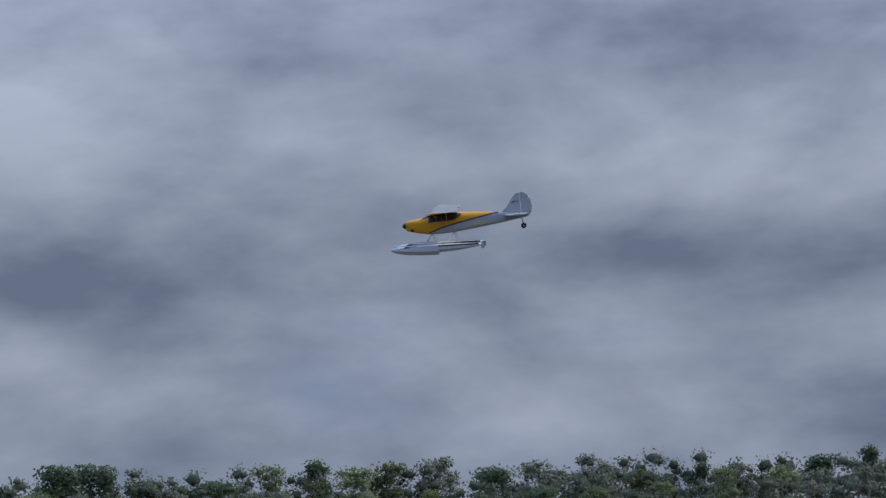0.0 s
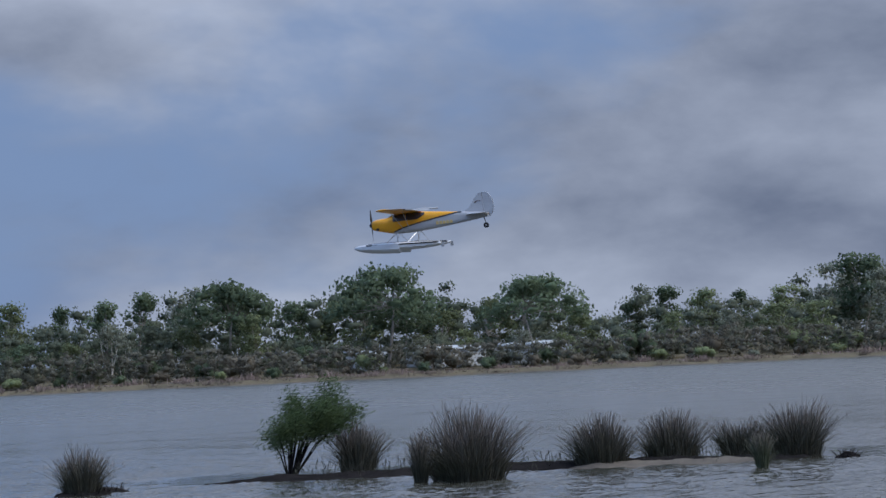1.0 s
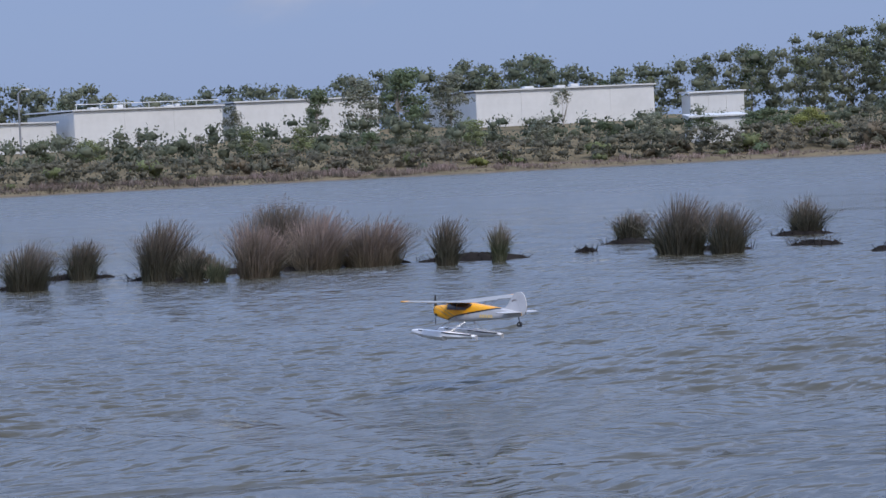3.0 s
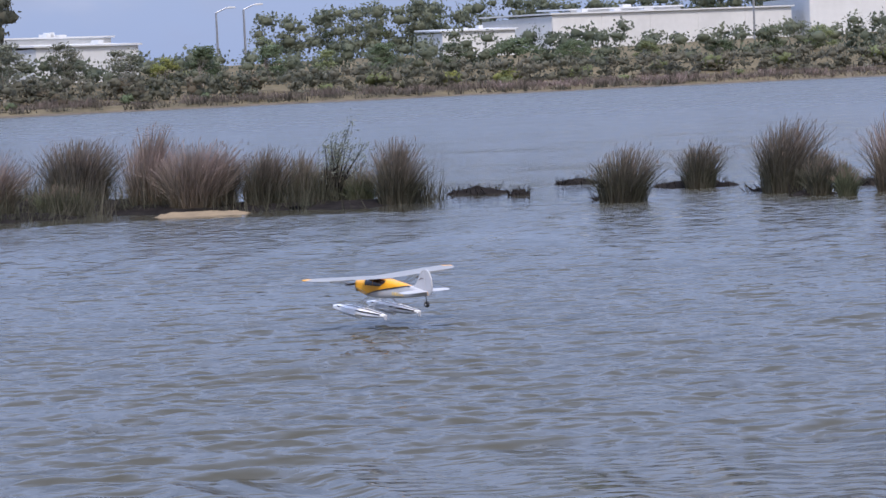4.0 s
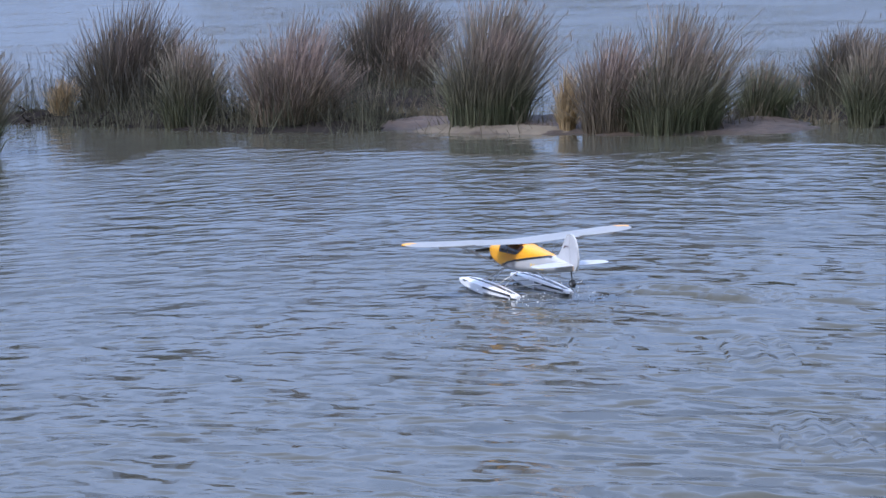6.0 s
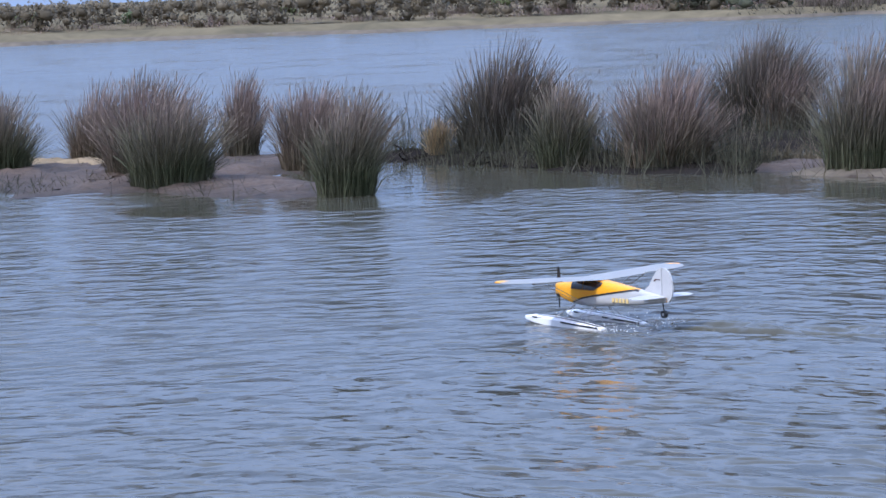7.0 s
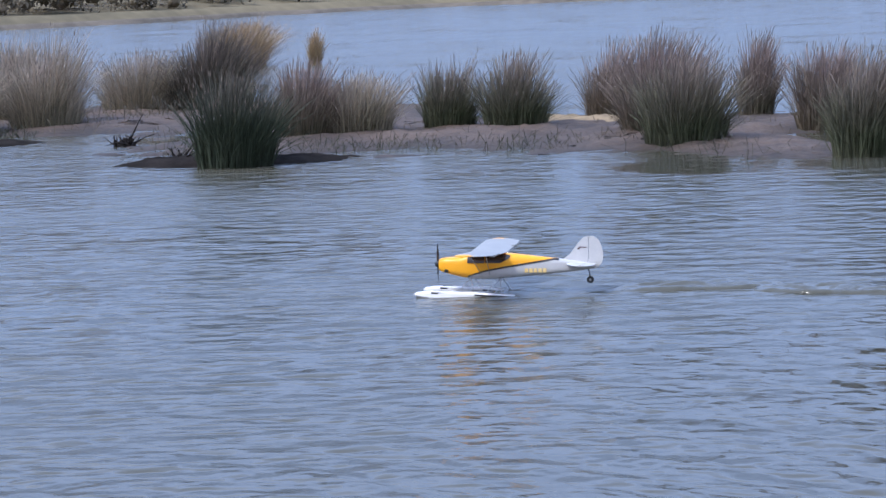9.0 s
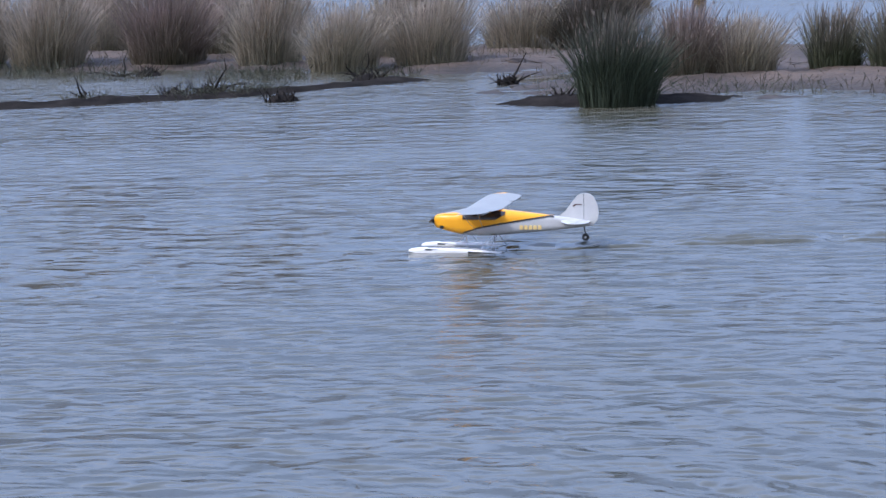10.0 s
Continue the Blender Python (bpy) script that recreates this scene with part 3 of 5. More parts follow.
# ---- trees and shrubs of the far shore ----
G = (1 + 5 ** 0.5) / 2
ICO_V = [Vector(v).normalized() for v in ((-1, G, 0), (1, G, 0), (-1, -G, 0), (1, -G, 0), (0, -1, G), (0, 1, G), (0, -1, -G), (0, 1, -G), (G, 0, -1), (G, 0, 1), (-G, 0, -1), (-G, 0, 1))]
ICO_F = ((0, 11, 5), (0, 5, 1), (0, 1, 7), (0, 7, 10), (0, 10, 11), (1, 5, 9), (5, 11, 4), (11, 10, 2), (10, 7, 6), (7, 1, 8), (3, 9, 4), (3, 4, 2), (3, 2, 6), (3, 6, 8), (3, 8, 9), (4, 9, 5), (2, 4, 11), (6, 2, 10), (8, 6, 7), (9, 8, 1))


class Foliage(list):
    """Points of a leafy mass, with the way each one's leaf faces."""
    out = None


def foliage():
    f = Foliage()
    f.out = []
    return f


def leafy_mesh(name, verts, faces, material):
    me = mesh_of(name, verts, faces, material, smooth=True)
    me.normals_split_custom_set_from_vertices([tuple(v) for v in verts.out])
    return me


def leaf_cloud(verts, faces, rnd, centre, radii, count, size, shell=0.55, flat=0.5, core=0.8):
    # an inner mass of twigs and leaves, then the loose leaves over it
    k = len(verts)
    for v in ICO_V:
        e = rnd.uniform(0.55, 1.0) * core
        verts.append(Vector((centre[0] + v.x * radii[0] * e, centre[1] + v.y * radii[1] * e, centre[2] + v.z * radii[2] * e)))
        verts.out.append(v)
    for f in ICO_F:
        faces.append(tuple(k + i for i in f))
    for _ in range(count):
        v = Vector((rnd.gauss(0, 1), rnd.gauss(0, 1), rnd.gauss(0, 1))).normalized() * (shell + (1 - shell) * rnd.random() ** 1.6)
        c = Vector((centre[0] + v.x * radii[0], centre[1] + v.y * radii[1], centre[2] + v.z * radii[2]))
        q = Euler((rnd.gauss(0, 0.9), rnd.gauss(0, 0.9), rnd.random() * 6.28)).to_matrix()
        s = size * rnd.uniform(0.6, 1.3)
        k = len(verts)
        face = q @ Vector((0, 0, 1))
        side = 1 if face.dot(v) > 0 else -1
        out = (v.normalized() + 0.45 * side * face + Vector((0, 0, 0.2))).normalized()
        for a, b, d in ((-1, -0.35, 0), (0.3, -0.6, flat * 0.4), (1, 0.3, 0), (-0.3, 0.6, -flat * 0.3)):
            verts.append(c + q @ Vector((a * s, b * s, d * s)))
            verts.out.append(out)
        faces.append((k, k + 1, k + 2, k + 3) if side > 0 else (k + 3, k + 2, k + 1, k))


def make_tree(name, h, w, foot, leaf, bark, seed, blobs=11, leaves=1500, size=0.26, label="", dome=False, trunks=1, trunk_r=0.14):
    rnd = random.Random(seed)
    ob = tagged(new(name), label, "tree", "trees of the far shore")
    bm = bmesh.new()
    verts, faces = foliage(), []
    tips = []
    for t in range(trunks):
        base = Vector((rnd.uniform(-0.3, 0.3) * (trunks > 1), rnd.uniform(-0.3, 0.3) * (trunks > 1), -0.3))
        p, r = base, trunk_r * h / 8
        lean = Vector((rnd.uniform(-0.1, 0.1), rnd.uniform(-0.1, 0.1), 0)) * (1 + trunks * 0.6)
        for s in range(4):
            q = p + Vector((lean.x * h * 0.25 + rnd.uniform(-0.1, 0.1), lean.y * h * 0.25 + rnd.uniform(-0.1, 0.1), h * (foot + 0.28) / 4))
            rod(bm, p, q, r, r * 0.82, 7)
            p, r = q, r * 0.82
        for i in range(max(3, int(blobs * 1.7) // trunks)):
            a = rnd.random() * 6.28
            if dome:
                e = rnd.random() ** 0.6
                ctr = Vector((math.cos(a) * w * 0.38 * e, math.sin(a) * w * 0.38 * e, h * (foot + (0.84 - foot) * (1 - e * e * 0.75) * rnd.uniform(0.85, 1))))
            else:
                u = rnd.random()
                ctr = Vector((math.cos(a) * w * 0.36 * (1 - 0.55 * u) * rnd.uniform(0.3, 1), math.sin(a) * w * 0.36 * (1 - 0.55 * u) * rnd.uniform(0.3, 1), h * (foot + 0.06 + (0.9 - foot) * u)))
            ctr += Vector((base.x, base.y, 0))
            mid = p.lerp(ctr, 0.5) + Vector((0, 0, -0.04 * h))
            rod(bm, p - Vector((0, 0, h * 0.06 * rnd.random())), mid, r * 0.6, r * 0.38, 5)
            rod(bm, mid, ctr, r * 0.38, r * 0.12, 5)
            tips.append(ctr)
    for ctr in tips:
        k = rnd.uniform(0.75, 1.25)
        leaf_cloud(verts, faces, rnd, ctr, (w * 0.165 * k, w * 0.165 * k, h * 0.095 * k), int(leaves * 1.25) // len(tips), size * 0.82, core=0.42)
    part("trunk", bm, M_PALE_BARK if bark == "pale" else M_BARK, ob)
    cr = new("crown", leafy_mesh("crown", verts, faces, LEAF[leaf]))
    cr.parent = ob
    return ob


def make_shrub(name, h, w, leaf, seed, leaves=400, size=0.2, label="", category="shrub"):
    rnd = random.Random(seed)
    ob = tagged(new(name), label, category, "shrubs of the far shore")
    bm = bmesh.new()
    verts, faces = foliage(), []
    n = 7
    for i in range(n):
        a = rnd.random() * 6.28
        e = rnd.random() ** 0.5
        ctr = Vector((math.cos(a) * w * 0.34 * e, math.sin(a) * w * 0.34 * e, h * (0.62 - 0.3 * e * e) * rnd.uniform(0.8, 1.1)))
        rod(bm, (ctr.x * 0.3, ctr.y * 0.3, -0.2), ctr, 0.05, 0.015, 5)
        leaf_cloud(verts, faces, rnd, ctr, (w * 0.24, w * 0.24, h * 0.36), leaves // n, size * 0.85, 0.5)
    part("branches", bm, M_BARK, ob)
    cr = new("foliage", leafy_mesh("foliage", verts, faces, LEAF[leaf]))
    cr.parent = ob
    return ob


TREES = [
    (make_tree("tree", 10, 9, 0.22, "dark", "brown", 11, 15, 1591, 0.23, "tall dark-green gum tree on the far shore"), 10),
    (make_tree("tree", 10, 10, 0.26, "olive", "pale", 12, 13, 1346, 0.24, "olive-green gum tree with open crown on the far shore"), 10),
    (make_tree("tree", 10, 11, 0.18, "grey", "pale", 13, 14, 1407, 0.24, "grey-green paperbark with pale limbs on the far shore", trunks=3, trunk_r=0.09), 10),
    (make_tree("tree", 10, 7, 0.15, "dark", "brown", 14, 15, 1530, 0.22, "narrow dark sheoak on the far shore"), 10),
    (make_tree("tree", 10, 12, 0.30, "dark", "brown", 15, 20, 2080, 0.23, "broad dome-crowned dark gum tree on the far shore", dome=True), 10),
    (make_tree("tree", 10, 10, 0.22, "yellow", "pale", 16, 13, 1346, 0.24, "yellow-green flowering wattle on the far shore", dome=True), 10),
    (make_tree("tree", 10, 10, 0.15, "olive", "brown", 17, 16, 1591, 0.23, "rounded mid-green tree on the far shore", dome=True), 10),
    (make_tree("tree", 10, 8, 0.40, "grey", "pale", 18, 8, 420, 0.22, "sparse half-bare white-trunked paperbark on the far shore", trunks=4, trunk_r=0.08), 10),
]
SHRUBS = [
    (make_shrub("shrub", 3, 4.2, "dark", 31, label="dark rounded shrub on the far bank"), 3),
    (make_shrub("shrub", 3, 4.5, "olive", 32, label="olive-green shrub on the far bank"), 3),
    (make_shrub("shrub", 3, 4.5, "heath", 33, label="brownish heath shrub on the far bank"), 3),
    (make_shrub("shrub", 3, 4.2, "grey", 34, label="grey-green saltbush on the far bank"), 3),
    (make_shrub("shrub", 3, 4.2, "yellow", 35, label="bright yellow-green shrub on the far bank"), 3),
]
first_used = set()


def plant(pool, kind, bearing, d, height, wide=1.0, turn=None):
    ob, h0 = pool[kind]
    x, y, z = at(bearing, d)
    s = height / h0
    turn = bearing * 37.0 if turn is None else turn
    m = Matrix.LocRotScale((x, y, z - 0.05), Euler((0, 0, radians(turn))), (s * wide, s * wide, s))
    if (id(pool), kind) not in first_used:
        first_used.add((id(pool), kind))
        ob.matrix_basis = m
        return ob
    sc = ob.scale.copy()
    ob.scale = (1, 1, 1)
    new_ob = copy_thing(ob, m)
    ob.scale = sc
    return new_ob


SKY_B = [-71, -68.4, -66, -64.5, -63, -61.5, -58.5, -57, -55.5, -53.5, -51.7, -50, -48.6, -47.4, -46.2, -45, -43.5, -42.3, -41, -39, -36.5, -35, -33.8, -31.6, -30.4, -29.3, -28, -26.8, -25.8, -23.3, -20.8, -17.7, -15.3, -12.8, -10.7, -9, -5.5, -3.7, -1.2, 0.9, 2.9, 5.4, 8, 10, 11, 12.6, 15.3, 19.4, 21.8, 23.2, 25, 27, 30, 35, 60]
SKY_P = [147, 140, 122, 129, 147, 136, 148, 136, 146, 142, 147, 172, 125, 100, 118, 152, 125, 178, 160, 100, 115, 92, 148, 128, 178, 145, 120, 165, 150, 128, 140, 138, 128, 120, 115, 150, 152, 150, 165, 198, 188, 205, 170, 160, 145, 175, 152, 138, 125, 150, 150, 122, 128, 118, 118]


def top_height(px, bearing, d):
    """Height that a thing d metres behind the shore needs to rise px / 4500 radians over the horizon."""
    return px * (shore(bearing) + d) / 4500.0 + 1.75 - land_z(bearing, d)


def plant_far_shore():
    rnd = random.Random(77)
    # skyline trees
    b = -69.0
    while b < 36:
        px = float(np.interp(b, SKY_B, SKY_P)) * rnd.uniform(0.84, 1.0)
        town = -10.5 < b < 36
        px *= float(np.interp(b, [8, 16, 35], [1.0, 0.88, 0.88]))
        d = rnd.uniform(108, 135) if town else rnd.uniform(30, 48)
        kind = rnd.choices([0, 1, 2, 3, 4, 6], [5, 3, 2, 3, 2, 3])[0] if not town else rnd.choices([0, 1, 3, 4, 6], [4, 3, 2, 3, 3])[0]
        plant(TREES, kind, b, d, top_height(px, b, d), rnd.uniform(0.85, 1.25))
        b += rnd.uniform(0.8, 1.3) * (1.2 if town else 1.0)
    # middle wood, lower, in front of the skyline
    b = -69.0
    while b < 62:
        town = -10.5 < b < 36
        sky_px = float(np.interp(b, SKY_B, SKY_P))
        d = rnd.uniform(14, 26)
        px = (rnd.uniform(48, 74) if town else sky_px * rnd.uniform(0.55, 0.82)) if b < 36 else (rnd.uniform(60, 98) if b < 43 else rnd.uniform(95, 170))
        if -36.4 < b < -27.5:
            px *= 0.6
        if b > 41:
            kind, d = rnd.choices([7, 2, 1, 0, 6, 5], [10, 3, 1, 1.5, 1, 1])[0], rnd.uniform(13, 20)
        else:
            kind = rnd.choices([0, 1, 2, 6, 4, 5, 7], [3, 4, 5, 4, 2, 0.7, 0.6])[0]
        hgt = top_height(px, b, d)
        plant(TREES, kind, b, d, hgt, rnd.uniform(1.0, 1.5) if hgt < 6 else rnd.uniform(0.8, 1.1))
        b += rnd.uniform(0.9, 1.6) if b < 36 else rnd.uniform(0.8, 1.3)
    # scrub along the bank
    for row, (d0, d1, h0, h1, step) in enumerate(((8, 13, 2.2, 3.6, 1.5), (3.5, 7, 1.0, 2.0, 1.3))):
        b = -69.0
        while b < 62:
            kind = rnd.choices([0, 1, 2, 3, 4], [3, 4, 3, 4, 0.4] if b < 6 else [2, 4, 5, 2, 0.8])[0]
            plant(SHRUBS, kind, b, rnd.uniform(d0, d1), rnd.uniform(h0, h1) * (0.75 if b > 8 else 1), rnd.uniform(0.9, 1.4))
            b += rnd.uniform(0.6, 1.4) * step
    b = 62.0
    while b < 112:
        plant(SHRUBS, rnd.choices([0, 1, 2, 3], [1, 1, 4, 2])[0], b, rnd.uniform(9, 24), rnd.uniform(0.9, 1.6), rnd.uniform(1.0, 1.7))
        b += rnd.uniform(1.6, 3.0)
    # trees that can be told apart
    for kind, bb, d, px, wide in ((4, -30.4, 22, 206, 0.95), (4, -33.8, 24, 172, 1.0), (0, -42.3, 30, 178, 1.0), (0, -45.1, 30, 154, 1.0), (0, -41.0, 28, 158, 1.1), (4, -26.8, 26, 184, 1.0),
                                  (0, -50.0, 30, 158, 1.0), (3, -2.7, 48, 122, 0.9), (1, 0.6, 46, 128, 0.9), (0, 1.2, 50, 110, 1.0), (1, -5.2, 48, 118, 1.1), (2, -5.9, 50, 126, 1.1), (0, -6.6, 47, 122, 1.0), (1, -7.3, 46, 112, 1.0), (0, -4.6, 49, 98, 0.9),
                                  (5, -10.2, 40, 105, 0.9), (5, -11.0, 36, 92, 1.0), (6, -17.7, 30, 140, 0.8), (2, 19.5, 50, 112, 0.8), (0, 17.6, 45, 135, 1.0), (2, 16.6, 48, 150, 1.0), (0, 15.6, 44, 165, 1.0),
                                  (2, 14.6, 46, 150, 1.0), (7, 12.1, 50, 118, 1.0), (4, 23.2, 125, 150, 0.5), (3, 25.0, 130, 146, 0.5), (4, 12.6, 125, 192, 0.6), (7, -24.2, 16, 95, 1.0)):
        plant(TREES, kind, bb, d, top_height(px, bb, d), wide)
    plant(SHRUBS, 0, -36.0, 9, 4.4, 0.85)
    plant(SHRUBS, 4, -9.9, 14, 4.2, 1.0)
    plant(SHRUBS, 4, -10.8, 16, 4.0, 1.1)


plant_far_shore()


def leafy_belt(name, lo, hi, d_range, px_low, px_high, step, leaf, label, seed, leaves, size, rad, uneven=1.0, core=0.5):
    """Closed wood or scrub behind the shore, too thick to count: many leafy masses at uneven heights."""
    rnd = random.Random(seed)
    verts, faces = foliage(), []
    b = lo
    while b < hi:
        d = rnd.uniform(*d_range)
        cap = px_high(b)
        top = cap * (0.84 + uneven * (0.28 * noise.noise((b * 0.9, seed, 0)) + rnd.uniform(-0.22, 0.13)))
        x, y, z = at(b, d)
        h = max(0.8, top * (shore(b) + d) / 4500.0 + 1.75 - z)
        r = rad * rnd.uniform(0.7, 1.3)
        k = z + h - r * 0.7
        while k > z + 0.2:
            ox, oy = rnd.gauss(0, r * 0.4), rnd.gauss(0, r * 0.4)
            q = r * rnd.uniform(0.5, 0.85)
            leaf_cloud(verts, faces, rnd, (x + ox, y + oy, k), (r, r, q), leaves, size * 0.85 * rnd.uniform(0.7, 1.2), 0.45, core=core)
            k -= r * 1.0
        b += rnd.uniform(0.5, 1.5) * step
    tagged(new(name, leafy_mesh(name, verts, faces, LEAF[leaf])), label, "woods", kind="stuff")


def front_cap(b):
    return float(np.interp(b, [-70, -37, -36, -27, -26, -12, -10, 10, 18, 31, 36, 42, 62], [104, 95, 58, 60, 104, 92, 78, 78, 90, 88, 82, 72, 70]))


def scrub_cap(b):
    return float(np.interp(b, [-70, -37, -36, -27, -26, 8, 20, 36, 62], [48, 48, 40, 42, 50, 44, 36, 36, 42]))


leafy_belt("back_woods", 40.5, 66, (34, 46), 0, lambda b: 215, 0.15, "scrub", "tall pale-green wood behind the white-trunked trees", 24, 64, 0.26, 2.2, 0.6, 0.85)
leafy_belt("woods", -70, 64, (22, 34), 0, front_cap, 0.17, "wood", "dense grey-green wood closing the far shore", 21, 62, 0.24, 1.7)
leafy_belt("hill_woods", -11, 35, (100, 120), 0, lambda b: float(np.interp(b, SKY_B, SKY_P)) * float(np.interp(b, [10, 17, 35], [1.16, 1.26, 1.30])), 0.17, "wood", "dense wood on the low hill behind the warehouses", 22, 75, 0.30, 2.0, 0.35)
leafy_belt("ridge_woods", -70, -10, (40, 54), 0, lambda b: float(np.interp(b, SKY_B, SKY_P)) * 1.04, 0.17, "wood", "dense dark wood along the skyline", 25, 60, 0.25, 2.1)
leafy_belt("low_scrub", 62, 113, (6, 18), 0, lambda b: float(np.interp(b, [62, 95, 113], [30, 26, 14])), 0.085, "heath", "brown heath behind the far beach", 26, 40, 0.17, 1.0)
leafy_belt("scrub", -70, 64, (5, 14), 0, scrub_cap, 0.11, "scrub", "low olive and brown scrub along the far bank", 23, 32, 0.19, 1.0)


def far_fringe():
    """Low rushes and grass at the foot of the far bank, too many to count."""
    rnd = random.Random(9)
    for name, lo, hi, look_, words in (("shore_grass", -70, 30, "brown", "rough brown grass along the far waterline"), ("shore_rushes", 16, 62, "dark", "dark rush tufts along the far waterline"), ("beach_grass", 56, 112, "brown", "dry grass along the far sand beach")):
        verts, faces = [], []
        b = lo
        while b < hi:
            big = rnd.random() < (0.35 if look_ == "dark" else 0.12)
            d = rnd.uniform(0.9, 4.5) if name != "beach_grass" else rnd.uniform(7, 14)
            x0, y0, z0 = at(b, d)
            hh = rnd.uniform(0.5, 0.95) if big else rnd.uniform(0.12, 0.4)
            for _ in range(46 if big else 16):
                x, y = x0 + rnd.gauss(0, 0.55), y0 + rnd.gauss(0, 0.55)
                lx, ly = rnd.gauss(0, 0.25), rnd.gauss(0, 0.25)
                h = hh * rnd.uniform(0.5, 1)
                k = len(verts)
                w = rnd.uniform(0.03, 0.07)
                verts += [(x - w, y, z0 - 0.1), (x + w, y, z0 - 0.1), (x + lx + 0.01, y + ly, z0 + h), (x + lx - 0.01, y + ly, z0 + h)]
                faces.append((k, k + 1, k + 2, k + 3))
            b += rnd.uniform(0.02, 0.16)
        ob = new(name, mesh_of(name, verts, faces, REED[look_]))
        tagged(ob, words, "grass", kind="stuff")


far_fringe()


# ---- buildings behind the trees ----
def far_building(b0, b1, d, z0, z1, depth, blue_to=None, label="", wall=None, parapet=True, vents=3, bay=None):
    x0, y0, _ = at(b0, d)
    x1, y1, _ = at(b1, d)
    # both ends on one straight front
    e = Vector((x1 - x0, y1 - y0, 0))
    length = e.length
    ang = math.atan2(e.y, e.x)
    ob = tagged(new("warehouse"), label, "building", "industrial buildings behind the trees")
    ob.matrix_basis = Matrix.Translation((x0, y0, z0)) @ Matrix.Rotation(ang, 4, "Z")
    h = z1 - z0
    side = 1
    wall = wall or M_WALL
    low = (blue_to - z0) if blue_to else 0.0
    n = max(3, int(length / 6))
    for i in range(n):
        a, c = length * i / n, length * (i + 1) / n
        part("wall_panel", box(bmesh.new(), (a + 0.008, 0, low), (c - 0.008, 0.25, h), 0.01), wall, ob)
        if low:
            part("wall_panel", box(bmesh.new(), (a + 0.02, 0.02, -3), (c - 0.02, 0.27, low - 0.02), 0.02), M_BLUE, ob, "blue lower wall panel")
    part("wall", box(bmesh.new(), (0, 0.3, -3), (length, depth, h - 0.1)), wall, ob)
    bm = bmesh.new()
    rise = 0.35
    v = [bm.verts.new(p) for p in ((-0.3, -0.3, h + 0.02), (length + 0.3, -0.3, h + 0.02), (length + 0.3, depth, h + rise), (-0.3, depth, h + rise), (-0.3, -0.3, h + 0.2), (length + 0.3, -0.3, h + 0.2), (length + 0.3, depth, h + rise + 0.2), (-0.3, depth, h + rise + 0.2))]
    for f in ((0, 1, 2, 3), (4, 7, 6, 5), (0, 4, 5, 1), (1, 5, 6, 2), (2, 6, 7, 3), (3, 7, 4, 0)):
        bm.faces.new([v[i] for i in f])
    part("roof", bm, M_PANEL, ob)
    if parapet:
        for k in range(int(length / 3.2)):
            part("rail_post", rod(bmesh.new(), (k * 3.2 + 0.5, 0.4, h + 0.2), (k * 3.2 + 0.5, 0.4, h + 0.85), 0.05), M_PANEL, ob)
        part("rail", rod(bmesh.new(), (0.3, 0.4, h + 0.85), (length - 0.3, 0.4, h + 0.85), 0.06), M_PANEL, ob)
    rnd = random.Random(int(length * 10))
    for k in range(vents):
        a = rnd.uniform(2, length - 3)
        part("roof_unit", box(bmesh.new(), (a, 2, h + 0.2), (a + rnd.uniform(0.5, 1.4), 3.5, h + 0.2 + rnd.uniform(0.25, 0.55)), 0.05), M_PANEL, ob, "grey rooftop unit")
    if bay:
        # solid box on the wall; its dark colour paints the shade inside the bay
        part("loading_bay", box(bmesh.new(), (bay[0], -0.15, 0.2), (bay[1], 0.1, bay[2]), 0.02), M_DARKBAY, ob, "dark loading-bay opening")
        part("canopy", box(bmesh.new(), (bay[0] - 1, -2.5, bay[2] + 0.05), (bay[1] + 1, 0.2, bay[2] + 0.4), 0.03), M_PANEL, ob, "pale canopy")
    return ob


far_building(-0.4, -8.2, 66, 4.6, 10.2, 30, 6.7, "long white warehouse with a blue lower wall")
far_building(3.9, 0.5, 72, 4.2, 9.0, 20, None, "low grey-white shed with a loading bay", M_PANEL, False, 2, (5, 15, 2.6))
far_building(9.2, 8.0, 60, 3.5, 8.6, 14, None, "small pale building half hidden by trees", None, False, 0)
far_building(9.2, 8.0, 20, 1.5, 5.0, 8, None, "small white building among the scrub", None, False, 0)
far_building(14.0, 10.0, 74, 4.5, 10.3, 25, None, "long white warehouse among trees", None, False, 3)
far_building(19.4, 16.2, 76, 4.5, 10.3, 22, None, "long white warehouse behind the scrub", None, False, 3)
far_building(23.0, 19.7, 74, 4.5, 9.9, 22, None, "white warehouse with rooftop units behind the scrub", None, True, 4)
far_building(28.6, 23.4, 76, 3.6, 8.6, 22, None, "low white warehouse behind the scrub", None, False, 3)
far_building(28.2, 25.8, 82, 3.6, 9.2, 14, None, "raised white roof block behind a low warehouse", None, False, 1)
far_building(31.0, 29.4, 60, 2.5, 6.8, 12, None, "pale low building behind the scrub", None, False, 2)
far_building(40.6, 38.2, 56, 2.5, 7.4, 14, None, "low white industrial building above the scrub", None, False, 3)
far_building(39.8, 37.6, 50, 2.5, 6.4, 10, None, "low white shed above the scrub", M_PANEL, False, 1)
far_building(-31.4, -32.6, 15, 1.0, 3.0, 8, None, "low pale house among the shore trees", None, False, 0)
far_building(-29.9, -30.3, 15, 1.0, 2.8, 7, None, "small pale shed among the shore trees", None, False, 0)
far_building(-33.0, -33.9, 15, 1.0, 3.1, 8, None, "low house with a pale roof among the shore trees", None, False, 0)
far_building(-7.3, -6.3, 64, 4.6, 10.0, 6, None, "end bay of a warehouse seen between trees", None, False, 0)
